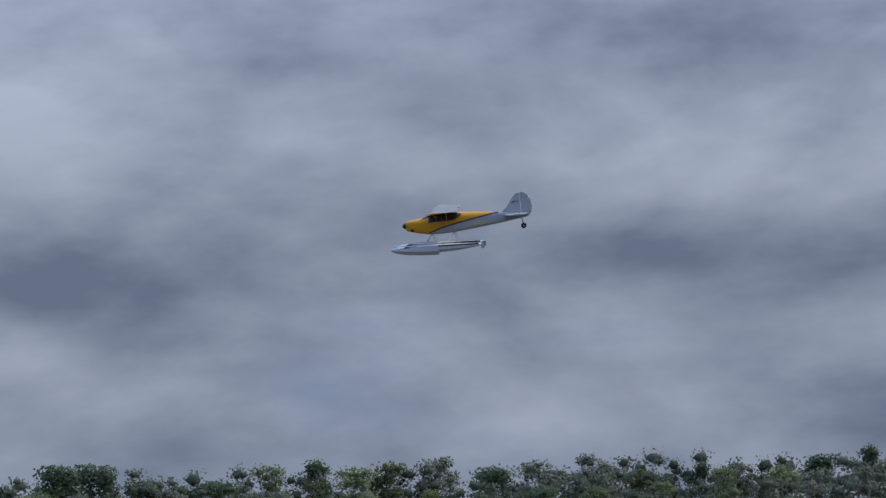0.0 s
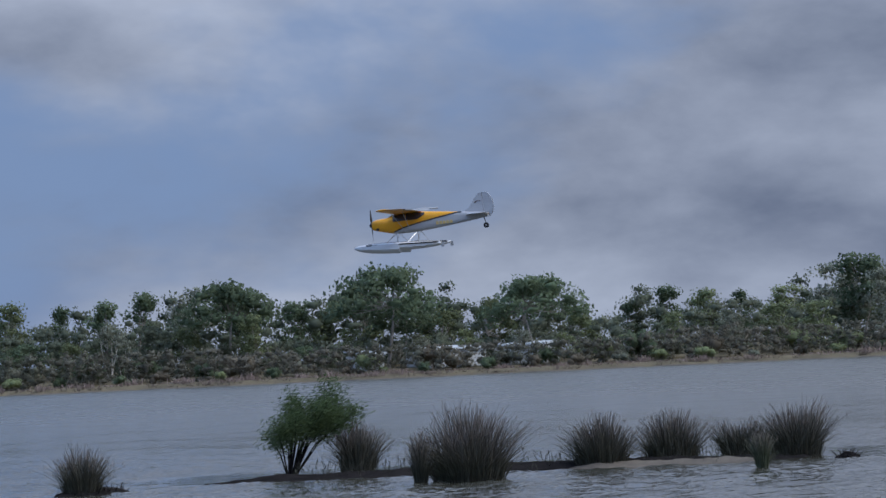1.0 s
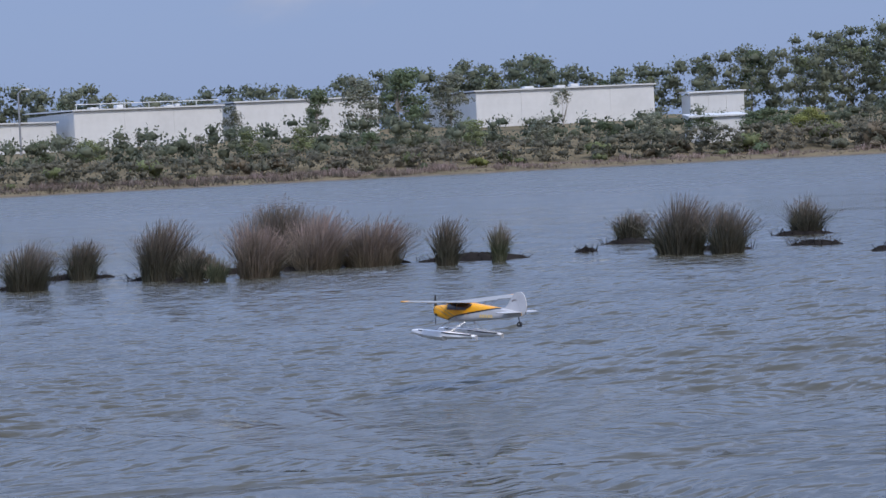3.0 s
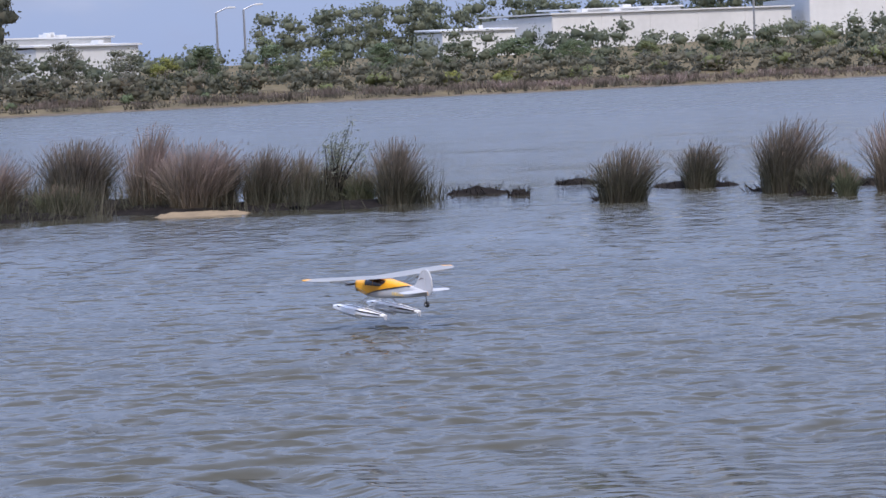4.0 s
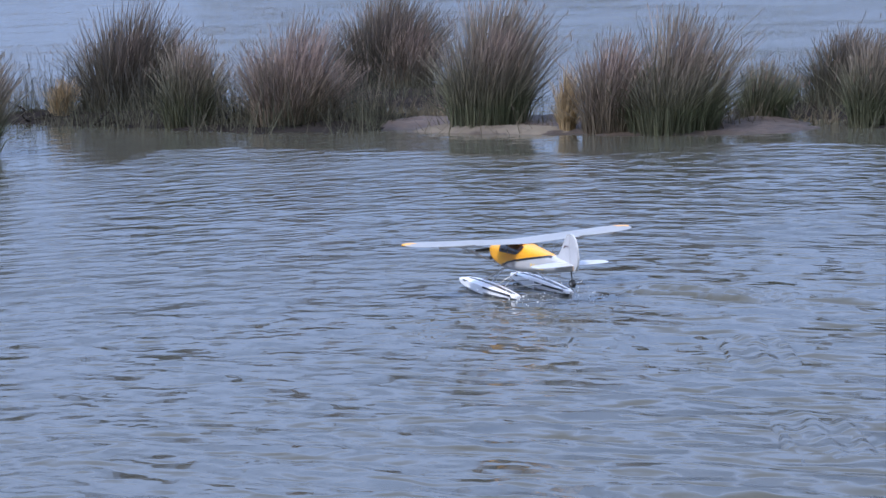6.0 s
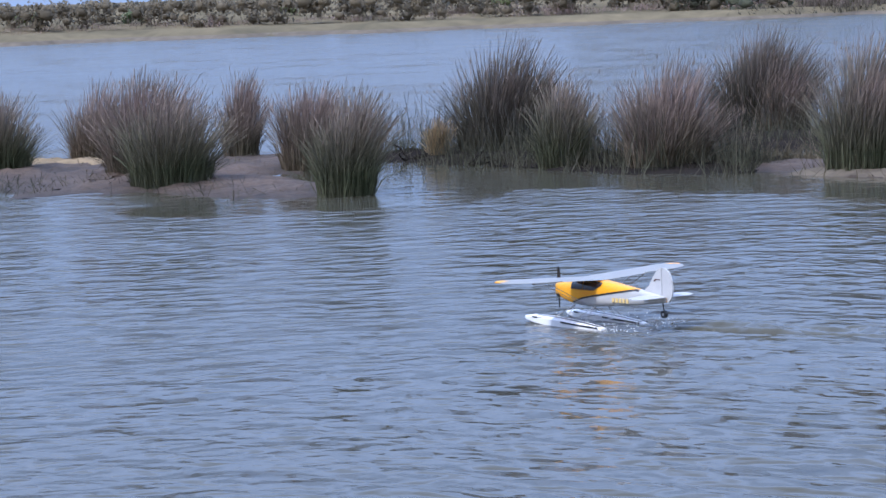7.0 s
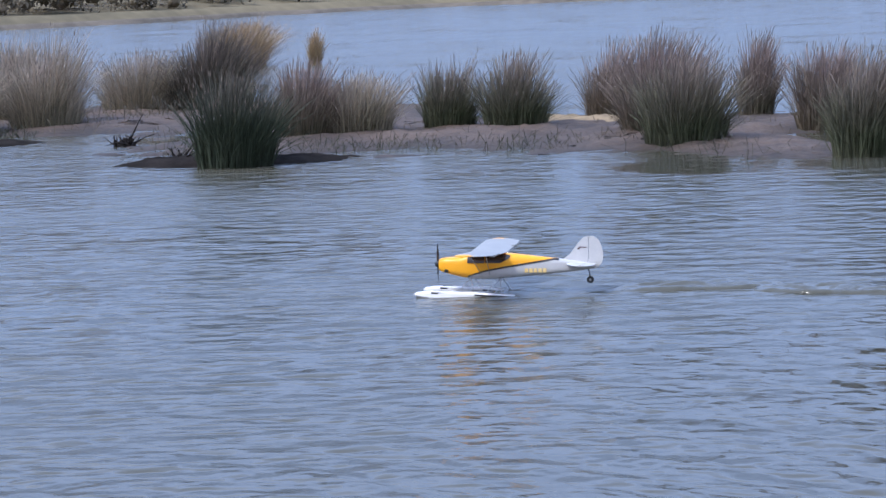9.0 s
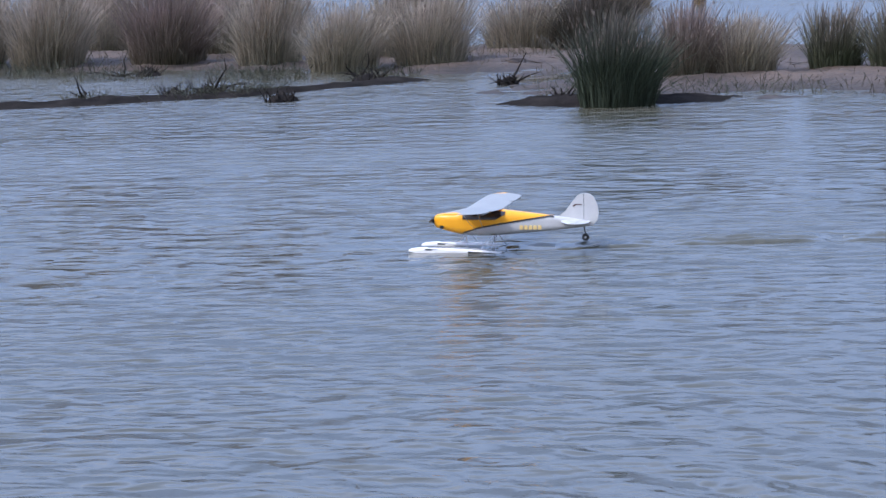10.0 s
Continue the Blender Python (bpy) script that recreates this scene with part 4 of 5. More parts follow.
far_building(-7.7, -8.6, 58, 4.0, 10.0, 12, 6.4, "white and blue end wall of a warehouse", None, False, 1)


def pole(bearing, d, h, arm=0.0):
    x, y, z = at(bearing, d)
    ob = tagged(new("power_pole" if not arm else "street_lamp"), "pale wooden power pole with a crossarm" if not arm else "tall grey street lamp with a curved arm", "pole")
    ob.matrix_basis = pose(x, y, z, 0, 0, bearing)
    part("post", rod(bmesh.new(), (0, 0, -0.5), (0, 0, h), 0.16, 0.10, 8), M_PALE_BARK if not arm else M_STEEL, ob)
    if arm:
        part("arm", rod(bmesh.new(), (0, 0, h), (arm, 0, h + 0.5), 0.07), M_STEEL, ob)
        part("lamp_head", box(bmesh.new(), (arm, -0.15, h + 0.4), (arm + 0.9, 0.15, h + 0.6), 0.04), M_PANEL, ob)
    else:
        part("crossarm", box(bmesh.new(), (-0.7, -0.06, h - 0.7), (0.7, 0.06, h - 0.55), 0.02), M_BARK, ob)


pole(-43.9, 13, 5.4)
pole(24.2, 70, 7.4, 0.5)
pole(35.3, 55, 6.6, 1.2)
pole(35.9, 58, 6.3, 1.2)


# ---- banks, hummocks, rushes in the lake ----
mud_bank([(18.0, 36.2), (20.0, 34.6), (21.7, 33.6), (23.6, 32.4), (26.0, 30.8)], 0.75, "long low muddy islet with rushes", 1, M_PEAT, 0.10)
mud_bank([(-28.6, 38.2), (-26.8, 37.6), (-25.0, 36.5), (-22.9, 36.1), (-21.5, 36.9), (-19.9, 37.0)], 1.15, "dark muddy islet carrying thick rushes", 2, M_PEAT, 0.085)
mud_bank([(-30.2, 33.3), (-28.6, 33.6), (-27.0, 33.4), (-25.5, 33.7), (-24.4, 35.4)], 1.0, "wet muddy islet under rush clumps", 6, M_PEAT, 0.085)
mud_bank([(-32.0, 29.6), (-30.2, 30.2), (-28.5, 31.0), (-27.6, 32.4)], 0.85, "muddy islet with a sandy edge", 3, M_MUD, 0.09)
mud_bank([(-38.4, 31.6), (-36.6, 31.8), (-34.6, 31.4), (-33.2, 31.2)], 0.9, "dark mud bank behind the rushes", 12, M_PEAT, 0.10)
mud_bank([(-36.8, 27.0), (-35.0, 27.8), (-33.4, 28.3), (-31.9, 29.0), (-30.9, 29.8)], 0.95, "dark muddy islet under tall rushes", 13, M_PEAT, 0.10)
mud_bank([(-38.0, 19.4), (-36.8, 20.8), (-36.0, 22.4), (-35.5, 24.2), (-34.4, 25.8)], 2.75, "broad mud flat with rushes and sand", 4, M_MUD, 0.095)
mud_bank([(-34.2, 24.2), (-32.6, 24.4), (-30.6, 25.1)], 0.75, "low tongue of mud round a rush clump", 14, M_MUD, 0.10)
mud_bank([(-49.6, 7.4), (-47.0, 10.4), (-45.0, 13.6), (-43.2, 16.8), (-41.4, 19.4), (-38.8, 20.8)], 2.7, "wide mud flat behind the rush clumps", 5, M_MUD, 0.10)
mud_bank([(-33.9, 18.3), (-33.1, 19.3), (-33.3, 20.8)], 0.5, "spit of wet mud round a bulrush clump", 15, M_PEAT, 0.08)
mud_bank([(22.0, 32.6), (23.4, 31.6), (24.8, 30.6)], 0.30, "pale sand spit in front of rushes", 7, M_BEACH, 0.08)
mud_bank([(-22.7, 34.5), (-22.1, 34.75), (-21.3, 35.2)], 0.34, "pale sand spit at the edge of the islet", 8, M_SAND, 0.05)
mud_bank([(-37.6, 22.7), (-37.1, 23.4), (-36.8, 24.3)], 0.7, "pale sand patch on the mud flat", 9, M_SAND, 0.14)
mud_bank([(-30.4, 29.35), (-29.4, 29.8), (-28.6, 30.35)], 0.24, "thin sandy strip on the islet's edge", 10, M_BEACH, 0.075)
mud_bank([(-35.0, 11.6), (-35.4, 13.4), (-36.0, 15.0), (-37.2, 16.2), (-38.2, 17.2)], 0.30, "thin line of mud closing a lagoon", 11, M_PEAT, 0.07)

mound(15.11, 34.84, 0.38)
mound(12.33, 38.62, 0.56)
mound(15.48, 35.33, 0.47)
mound(-5.75, 47.66, 0.51)
mound(-4.94, 42.71, 0.41)
mound(-3.01, 39.85, 0.58)
mound(-2.34, 42.29, 0.80)
mound(-6.32, 42.21, 0.43)
mound(-8.80, 46.65, 0.50)
mound(-8.95, 43.22, 0.20)
mound(-10.64, 41.99, 0.87)
mound(-13.71, 40.58, 0.95)
mound(-12.56, 41.70, 0.73)
mound(25.49, 29.80, 0.17)
mound(-17.19, 40.16, 0.58)
mound(-15.26, 38.75, 0.35)
mound(-14.20, 37.64, 0.30)
mound(-19.80, 41.41, 0.33)
mound(-20.23, 39.21, 0.46)
mound(-14.29, 39.82, 0.24)
mound(-16.91, 37.23, 0.31)
mound(-19.19, 38.58, 0.16)
mound(-36.64, 14.78, 0.19)
mound(-34.93, 15.86, 0.21)
mound(-36.42, 14.43, 0.16)
mound(-40.84, 13.30, 0.19)
mound(-36.53, 18.20, 0.14)
mound(-38.20, 16.43, 0.24)
mound(-33.47, 18.89, 0.09)

# reed and rush clumps: x, y, width, height, look
clump(20.29, 35.69, 0.73, 0.78, "dark")
clump(18.89, 31.43, 0.24, 0.64, "dark")
clump(19.67, 31.37, 1.36, 0.96, "dark")
clump(22.73, 32.37, 0.97, 0.86, "dark")
clump(24.18, 32.49, 0.99, 0.75, "dark")
clump(25.17, 32.01, 0.72, 0.65, "dark")
clump(25.86, 31.45, 1.00, 0.84, "dark")
clump(22.91, 28.64, 0.20, 0.55, "green")
clump(15.11, 34.84, 0.68, 0.68, "dark")
clump(27.31, 26.46, 0.93, 0.78, "dark")
clump(12.46, 39.03, 0.91, 0.70, "dark")
clump(6.73, 73.08, 0.52, 0.70, "dark")
clump(-2.23, 38.66, 1.16, 0.84, "dark")
clump(-3.16, 43.23, 0.39, 0.42, "dark")
clump(-5.66, 47.80, 0.66, 0.70, "dark")
clump(-6.06, 40.47, 0.65, 0.75, "dark")
clump(-8.91, 47.21, 0.59, 0.61, "dark")
clump(-6.92, 41.01, 0.97, 0.89, "dark")
clump(-9.90, 40.76, 0.28, 0.63, "green")
clump(-10.63, 40.14, 0.42, 0.71, "dark")
clump(-12.18, 41.09, 1.19, 0.83, "brown")
clump(-14.98, 44.84, 1.37, 1.12, "dark")
clump(-13.23, 38.28, 0.81, 0.92, "brown")
clump(-12.99, 40.50, 1.04, 0.83, "brown")
clump(-15.02, 39.59, 0.38, 0.56, "dark")
clump(-14.31, 38.86, 0.24, 0.39, "green")
clump(-16.47, 36.59, 0.79, 0.68, "dark")
clump(-16.87, 39.74, 0.53, 0.72, "dark")
clump(-14.95, 38.35, 0.69, 0.92, "dark")
clump(-14.07, 37.53, 0.37, 0.60, "dark")
clump(-13.53, 37.17, 0.29, 0.38, "green")
clump(-26.84, 37.92, 1.10, 1.14, "dark")
clump(-24.04, 36.14, 0.67, 1.06, "brown")
clump(-22.89, 35.80, 1.04, 1.11, "brown")
clump(-22.70, 36.05, 0.51, 0.72, "dark")
clump(-22.11, 36.34, 0.65, 0.88, "dark")
clump(-21.98, 37.05, 0.44, 0.71, "green")
clump(-21.72, 37.54, 0.73, 0.65, "green")
clump(-20.98, 37.14, 0.43, 0.52, "green")
clump(-20.14, 36.76, 0.63, 0.85, "dark")
clump(-25.05, 35.21, 0.59, 0.45, "green")
clump(-26.47, 35.28, 1.03, 0.79, "brown")
clump(-25.68, 33.22, 1.01, 1.10, "brown")
clump(-28.79, 34.64, 0.64, 0.78, "dark")
clump(-27.15, 32.45, 0.51, 0.79, "green")
clump(-29.18, 33.51, 0.72, 0.94, "dark")
clump(-28.44, 32.13, 0.53, 0.59, "green")
clump(-28.38, 30.49, 0.68, 0.82, "brown")
clump(-27.98, 30.90, 1.04, 0.95, "green")
clump(-28.78, 30.23, 0.16, 0.59, "dry")
clump(-29.74, 29.89, 0.91, 1.14, "green")
clump(-36.68, 31.81, 1.28, 1.13, "dark")
clump(-36.11, 31.84, 0.68, 0.81, "brown")
clump(-31.76, 28.70, 1.05, 0.95, "brown")
clump(-32.63, 27.89, 0.61, 0.97, "green")
clump(-35.02, 27.97, 1.10, 1.16, "dark")
clump(-35.05, 28.42, 0.51, 0.84, "brown")
clump(-35.05, 27.24, 0.25, 0.54, "dry")
clump(-34.51, 25.69, 0.79, 0.95, "brown")
clump(-30.65, 25.12, 0.65, 0.92, "green")
clump(-37.29, 25.49, 0.52, 0.90, "brown")
clump(-34.76, 23.89, 0.91, 1.15, "brown")
clump(-32.98, 23.90, 0.99, 0.99, "green")
clump(-37.59, 23.81, 0.67, 0.84, "brown")
clump(-36.38, 22.56, 0.84, 0.88, "green")
clump(-36.89, 21.86, 0.70, 0.76, "green")
clump(-36.54, 20.79, 0.92, 0.88, "pale")
clump(-36.40, 20.22, 0.79, 0.84, "brown")
clump(-32.69, 19.44, 0.91, 1.04, "deep")
clump(-62.62, 19.47, 2.03, 0.97, "dry")
clump(-61.84, 21.01, 0.30, 0.68, "dry")
clump(-43.78, 19.03, 1.59, 1.04, "dark")
clump(-43.92, 18.08, 1.28, 0.94, "pale")
clump(-40.97, 16.98, 1.07, 1.10, "pale")
clump(-40.56, 15.88, 1.06, 1.01, "pale")
clump(-43.04, 16.39, 0.82, 1.20, "pale")
clump(-42.35, 14.67, 1.04, 1.20, "pale")
clump(-45.72, 13.45, 1.02, 1.26, "pale")
clump(-43.30, 13.10, 1.32, 1.28, "brown")
clump(-47.65, 11.30, 1.17, 1.31, "pale")
clump(-43.81, 11.28, 1.39, 1.26, "pale")
clump(-44.23, 10.06, 1.17, 1.33, "pale")


def reed_litter(points, half, count, look_, label, seed, tall=0.36):
    """Short dead stalks and new shoots scattered over a bank."""
    rnd = random.Random(seed)
    verts, faces = [], []
    pts = [Vector(p) for p in points]
    for _ in range(count):
        u = rnd.random() * (len(pts) - 1)
        k = int(u)
        d = (pts[k + 1] - pts[k]).normalized()
        q = pts[k].lerp(pts[k + 1], u - k) + Vector((-d.y, d.x)) * rnd.gauss(0, half * 0.5)
        if noise.noise((q.x * 0.9, q.y * 0.9, seed)) < -0.05:
            continue
        h, a = rnd.uniform(0.06, tall) * rnd.random() + 0.05, rnd.random() * 6.28
        l, w = rnd.uniform(0.02, 0.3), rnd.uniform(0.004, 0.009)
        k = len(verts)
        verts += [(q.x - w, q.y, -0.02), (q.x, q.y + w, -0.02), (q.x + l * math.cos(a), q.y + l * math.sin(a), h), (q.x + l * math.cos(a) - w, q.y + l * math.sin(a) + w, h)]
        faces.append((k, k + 1, k + 2, k + 3))
    tagged(new("reed_litter", mesh_of("reed_litter", verts, faces, REED[look_])), label, "reed litter", kind="stuff")


reed_litter([(18.4, 35.8), (20.0, 34.6), (21.7, 33.6), (23.6, 32.4), (25.6, 31.0)], 0.7, 900, "dark", "dead stalks scattered over the muddy islet", 41)
reed_litter([(-28.6, 38.2), (-26.8, 37.6), (-25.0, 36.5), (-22.9, 36.3), (-21.5, 37.0), (-19.9, 37.0)], 1.2, 7000, "dark", "dark dead stalks and shoots over the rushy islet", 42, 0.85)
reed_litter([(-30.4, 33.3), (-28.6, 33.6), (-27.0, 33.4), (-25.5, 33.7), (-24.4, 35.4)], 1.1, 6000, "dark", "broken stalks and young shoots over the islet", 43, 0.7)
reed_litter([(-32.0, 29.6), (-30.2, 30.2), (-28.5, 31.0), (-27.6, 32.4)], 0.8, 2600, "brown", "stalk litter over the sandy-edged islet", 44, 0.35)
reed_litter([(-38.4, 31.6), (-36.6, 31.8), (-34.6, 31.4), (-33.2, 31.2)], 0.9, 2600, "dark", "matted dark stalks on the back bank", 50, 0.6)
reed_litter([(-37.0, 26.8), (-35.0, 27.6), (-33.4, 28.1), (-31.9, 28.8), (-30.9, 29.6)], 1.0, 6500, "dark", "matted dead stalks under the tall rushes", 46, 0.75)
reed_litter([(-37.4, 18.4), (-36.6, 20.4), (-36.0, 22.4), (-35.5, 24.2), (-34.4, 25.8)], 2.2, 600, "brown", "dry stalk litter over the mud flat", 45, 0.16)
reed_litter([(-34.6, 18.6), (-34.3, 20.4), (-33.6, 22.0), (-33.0, 23.6), (-31.0, 24.7)], 0.7, 800, "dark", "dark wet debris along the edge of the mud flat", 47, 0.16)
reed_litter([(-49.0, 7.0), (-46.4, 10.0), (-44.4, 13.2), (-42.6, 16.4), (-41.0, 19.2)], 2.2, 3200, "brown", "dry stalk litter on the wide mud flat", 51, 0.35)
reed_litter([(-42.6, 9.8), (-40.6, 12.6), (-39.2, 15.0), (-38.6, 17.2)], 0.8, 2600, "dark", "dark wet debris along the lagoon's edge", 48, 0.2)
reed_litter([(-35.0, 11.6), (-35.4, 13.4), (-36.0, 15.0), (-37.2, 16.2)], 0.25, 1500, "dark", "dark debris washed along a line of mud", 49, 0.12)


def branch_log(x, y, size, seed):
    """A broken snag sticking out of the mud."""
    rnd = random.Random(seed)
    ob = tagged(new("driftwood"), "blackened driftwood snag lying on the mud", "driftwood", "snags in the shallows")
    ob.location = (x, y, 0.02)
    for i in range(5):
        bm = bmesh.new()
        a, up = rnd.random() * 6.28, rnd.uniform(0.0, 0.3) if i else 1.2
        p = Vector((0, 0, 0))
        for s in range(3):
            q = p + Vector((math.cos(a), math.sin(a), up)).normalized() * size * rnd.uniform(0.2, 0.4)
            q.z = max(q.z, 0.0)
            rod(bm, p, q, 0.017 * (1 - s * 0.3), 0.017 * (0.7 - s * 0.25), 5)
            p, a, up = q, a + rnd.gauss(0, 0.6), up + rnd.gauss(0, 0.3)
        part("branch", bm, M_PEAT, ob)


branch_log(-36.9, 14.8, 0.5, 1)
branch_log(-35.9, 13.5, 0.4, 2)
branch_log(-36.5, 18.2, 0.42, 3)
branch_log(-38.6, 16.3, 0.45, 4)
branch_log(-35.0, 26.9, 0.5, 5)
branch_log(-36.2, 31.0, 0.6, 6)
branch_log(-33.4, 18.9, 0.4, 7)
branch_log(-33.6, 27.2, 0.4, 8)
branch_log(-40.6, 13.0, 0.5, 9)


def bush(x, y, h, w, leaf, label, seed, leaves=2600):
    """A small wind-blown bush on a few thin stems."""
    rnd = random.Random(seed)
    ob = tagged(new("bush"), label, "bush")
    ob.location = (x, y, 0.02)
    bm = bmesh.new()
    verts, faces = [], []
    n = 19
    for i in range(n):
        a = i * 2.4 + rnd.uniform(-0.5, 0.5)
        e = rnd.uniform(0.1, 1.0) ** 0.6
        tip = Vector((math.cos(a) * w * 0.46 * e + 0.26 * h, math.sin(a) * w * 0.40 * e - 0.12 * h, h * (0.95 - 0.36 * e * e) * rnd.uniform(0.6, 1.08)))
        mid = Vector((tip.x * 0.42, tip.y * 0.42, tip.z * 0.52)) + Vector((rnd.uniform(-0.06, 0.06), 0, 0))
        rod(bm, (tip.x * 0.07, tip.y * 0.07, -0.05), mid, 0.017, 0.010, 5)
        rod(bm, mid, tip, 0.010, 0.004, 5)
        for _ in range(leaves // n):
            u = 0.1 + 0.95 * rnd.random() ** 0.8
            c = mid.lerp(tip, u) + Vector((rnd.gauss(0, 0.06) * w, rnd.gauss(0, 0.06) * w, rnd.gauss(0, 0.045) * h))
            dirn = Vector((0.9 + rnd.gauss(0, 0.5), -0.45 + rnd.gauss(0, 0.5), 0.5 + rnd.gauss(0, 0.45))).normalized() * rnd.uniform(0.05, 0.11)
            sd = dirn.cross(Vector((rnd.gauss(0, 1), rnd.gauss(0, 1), 1))).normalized() * 0.0075
            k = len(verts)
            verts += [c, c + dirn * 0.5 + sd, c + dirn, c + dirn * 0.5 - sd]
            faces.append((k, k + 1, k + 2, k + 3))
    part("stem", bm, M_PEAT, ob)
    fo = new("foliage", mesh_of("foliage", verts, faces, LEAF[leaf]))
    fo.parent = ob
    return ob


bush(19.3, 36.2, 1.55, 1.8, "fresh", "bright green wind-blown bush on the muddy islet", 3, 12000)
bush(31.3, 26.8, 1.50, 2.0, "fresh", "green wind-blown bush on the lake islet", 4, 10000)
bush(-21.6, 37.3, 1.25, 0.95, "grey", "thin grey-green sapling among the rushes", 5, 900)


# ---- the model floatplane: x forward, y to its left, z up, origin under the wing ----
def ring(x, hw, zb, zt, n=20, power=3.2):
    zc, hh = (zb + zt) / 2, (zt - zb) / 2
    out = []
    for i in range(n):
        a = 2 * math.pi * i / n
        c, s = math.cos(a), math.sin(a)
        out.append(Vector((x, hw * math.copysign(abs(c) ** (2 / power), c), zc + hh * math.copysign(abs(s) ** (2 / power), s))))
    return out


BODY_X = [0.322, 0.312, 0.28, 0.235, 0.19, 0.15, 0.10, 0.04, -0.02, -0.07, -0.12, -0.20, -0.28, -0.36, -0.44, -0.52, -0.57]
BODY_W = [0.030, 0.042, 0.052, 0.058, 0.060, 0.061, 0.062, 0.062, 0.061, 0.058, 0.054, 0.046, 0.038, 0.030, 0.022, 0.014, 0.008]
BODY_B = [0.052, 0.044, 0.034, 0.022, 0.012, 0.004, 0.000, 0.000, 0.002, 0.005, 0.009, 0.016, 0.024, 0.032, 0.041, 0.051, 0.058]
BODY_T = [0.108, 0.117, 0.123, 0.126, 0.130, 0.144, 0.151, 0.152, 0.151, 0.148, 0.143, 0.134, 0.125, 0.116, 0.106, 0.095, 0.088]


def body_at(x):
    xs = BODY_X[::-1]
    return tuple(float(np.interp(x, xs, v[::-1])) for v in (BODY_W, BODY_B, BODY_T))


def stripe_z(x):
    return float(np.interp(x, [-0.40, -0.355, -0.2, -0.046, 0.06, 0.148, 0.20], [0.125, 0.116, 0.092, 0.067, 0.046, 0.018, -0.02]))


def airfoil(chord, x_lead, y, z, thick, n=9, twist=0.0):
    """Closed section in a plane of constant y."""
    up, dn = [], []
    for i in range(n):
        u = 0.5 * (1 - math.cos(math.pi * i / (n - 1)))
        t = thick * (2.6 * math.sqrt(u) * (1 - u) * 0.62 + 0.05 * (1 - u))
        up.append(Vector((x_lead - u * chord, y, z + t)))
        dn.append(Vector((x_lead - u * chord, y, z - t * 0.32)))
    return up + dn[-2:0:-1]


def tilt(x):
    """The floats sit a little nose-up under the fuselage."""
    return -0.010 - 0.034 * (0.444 - x) / 0.67


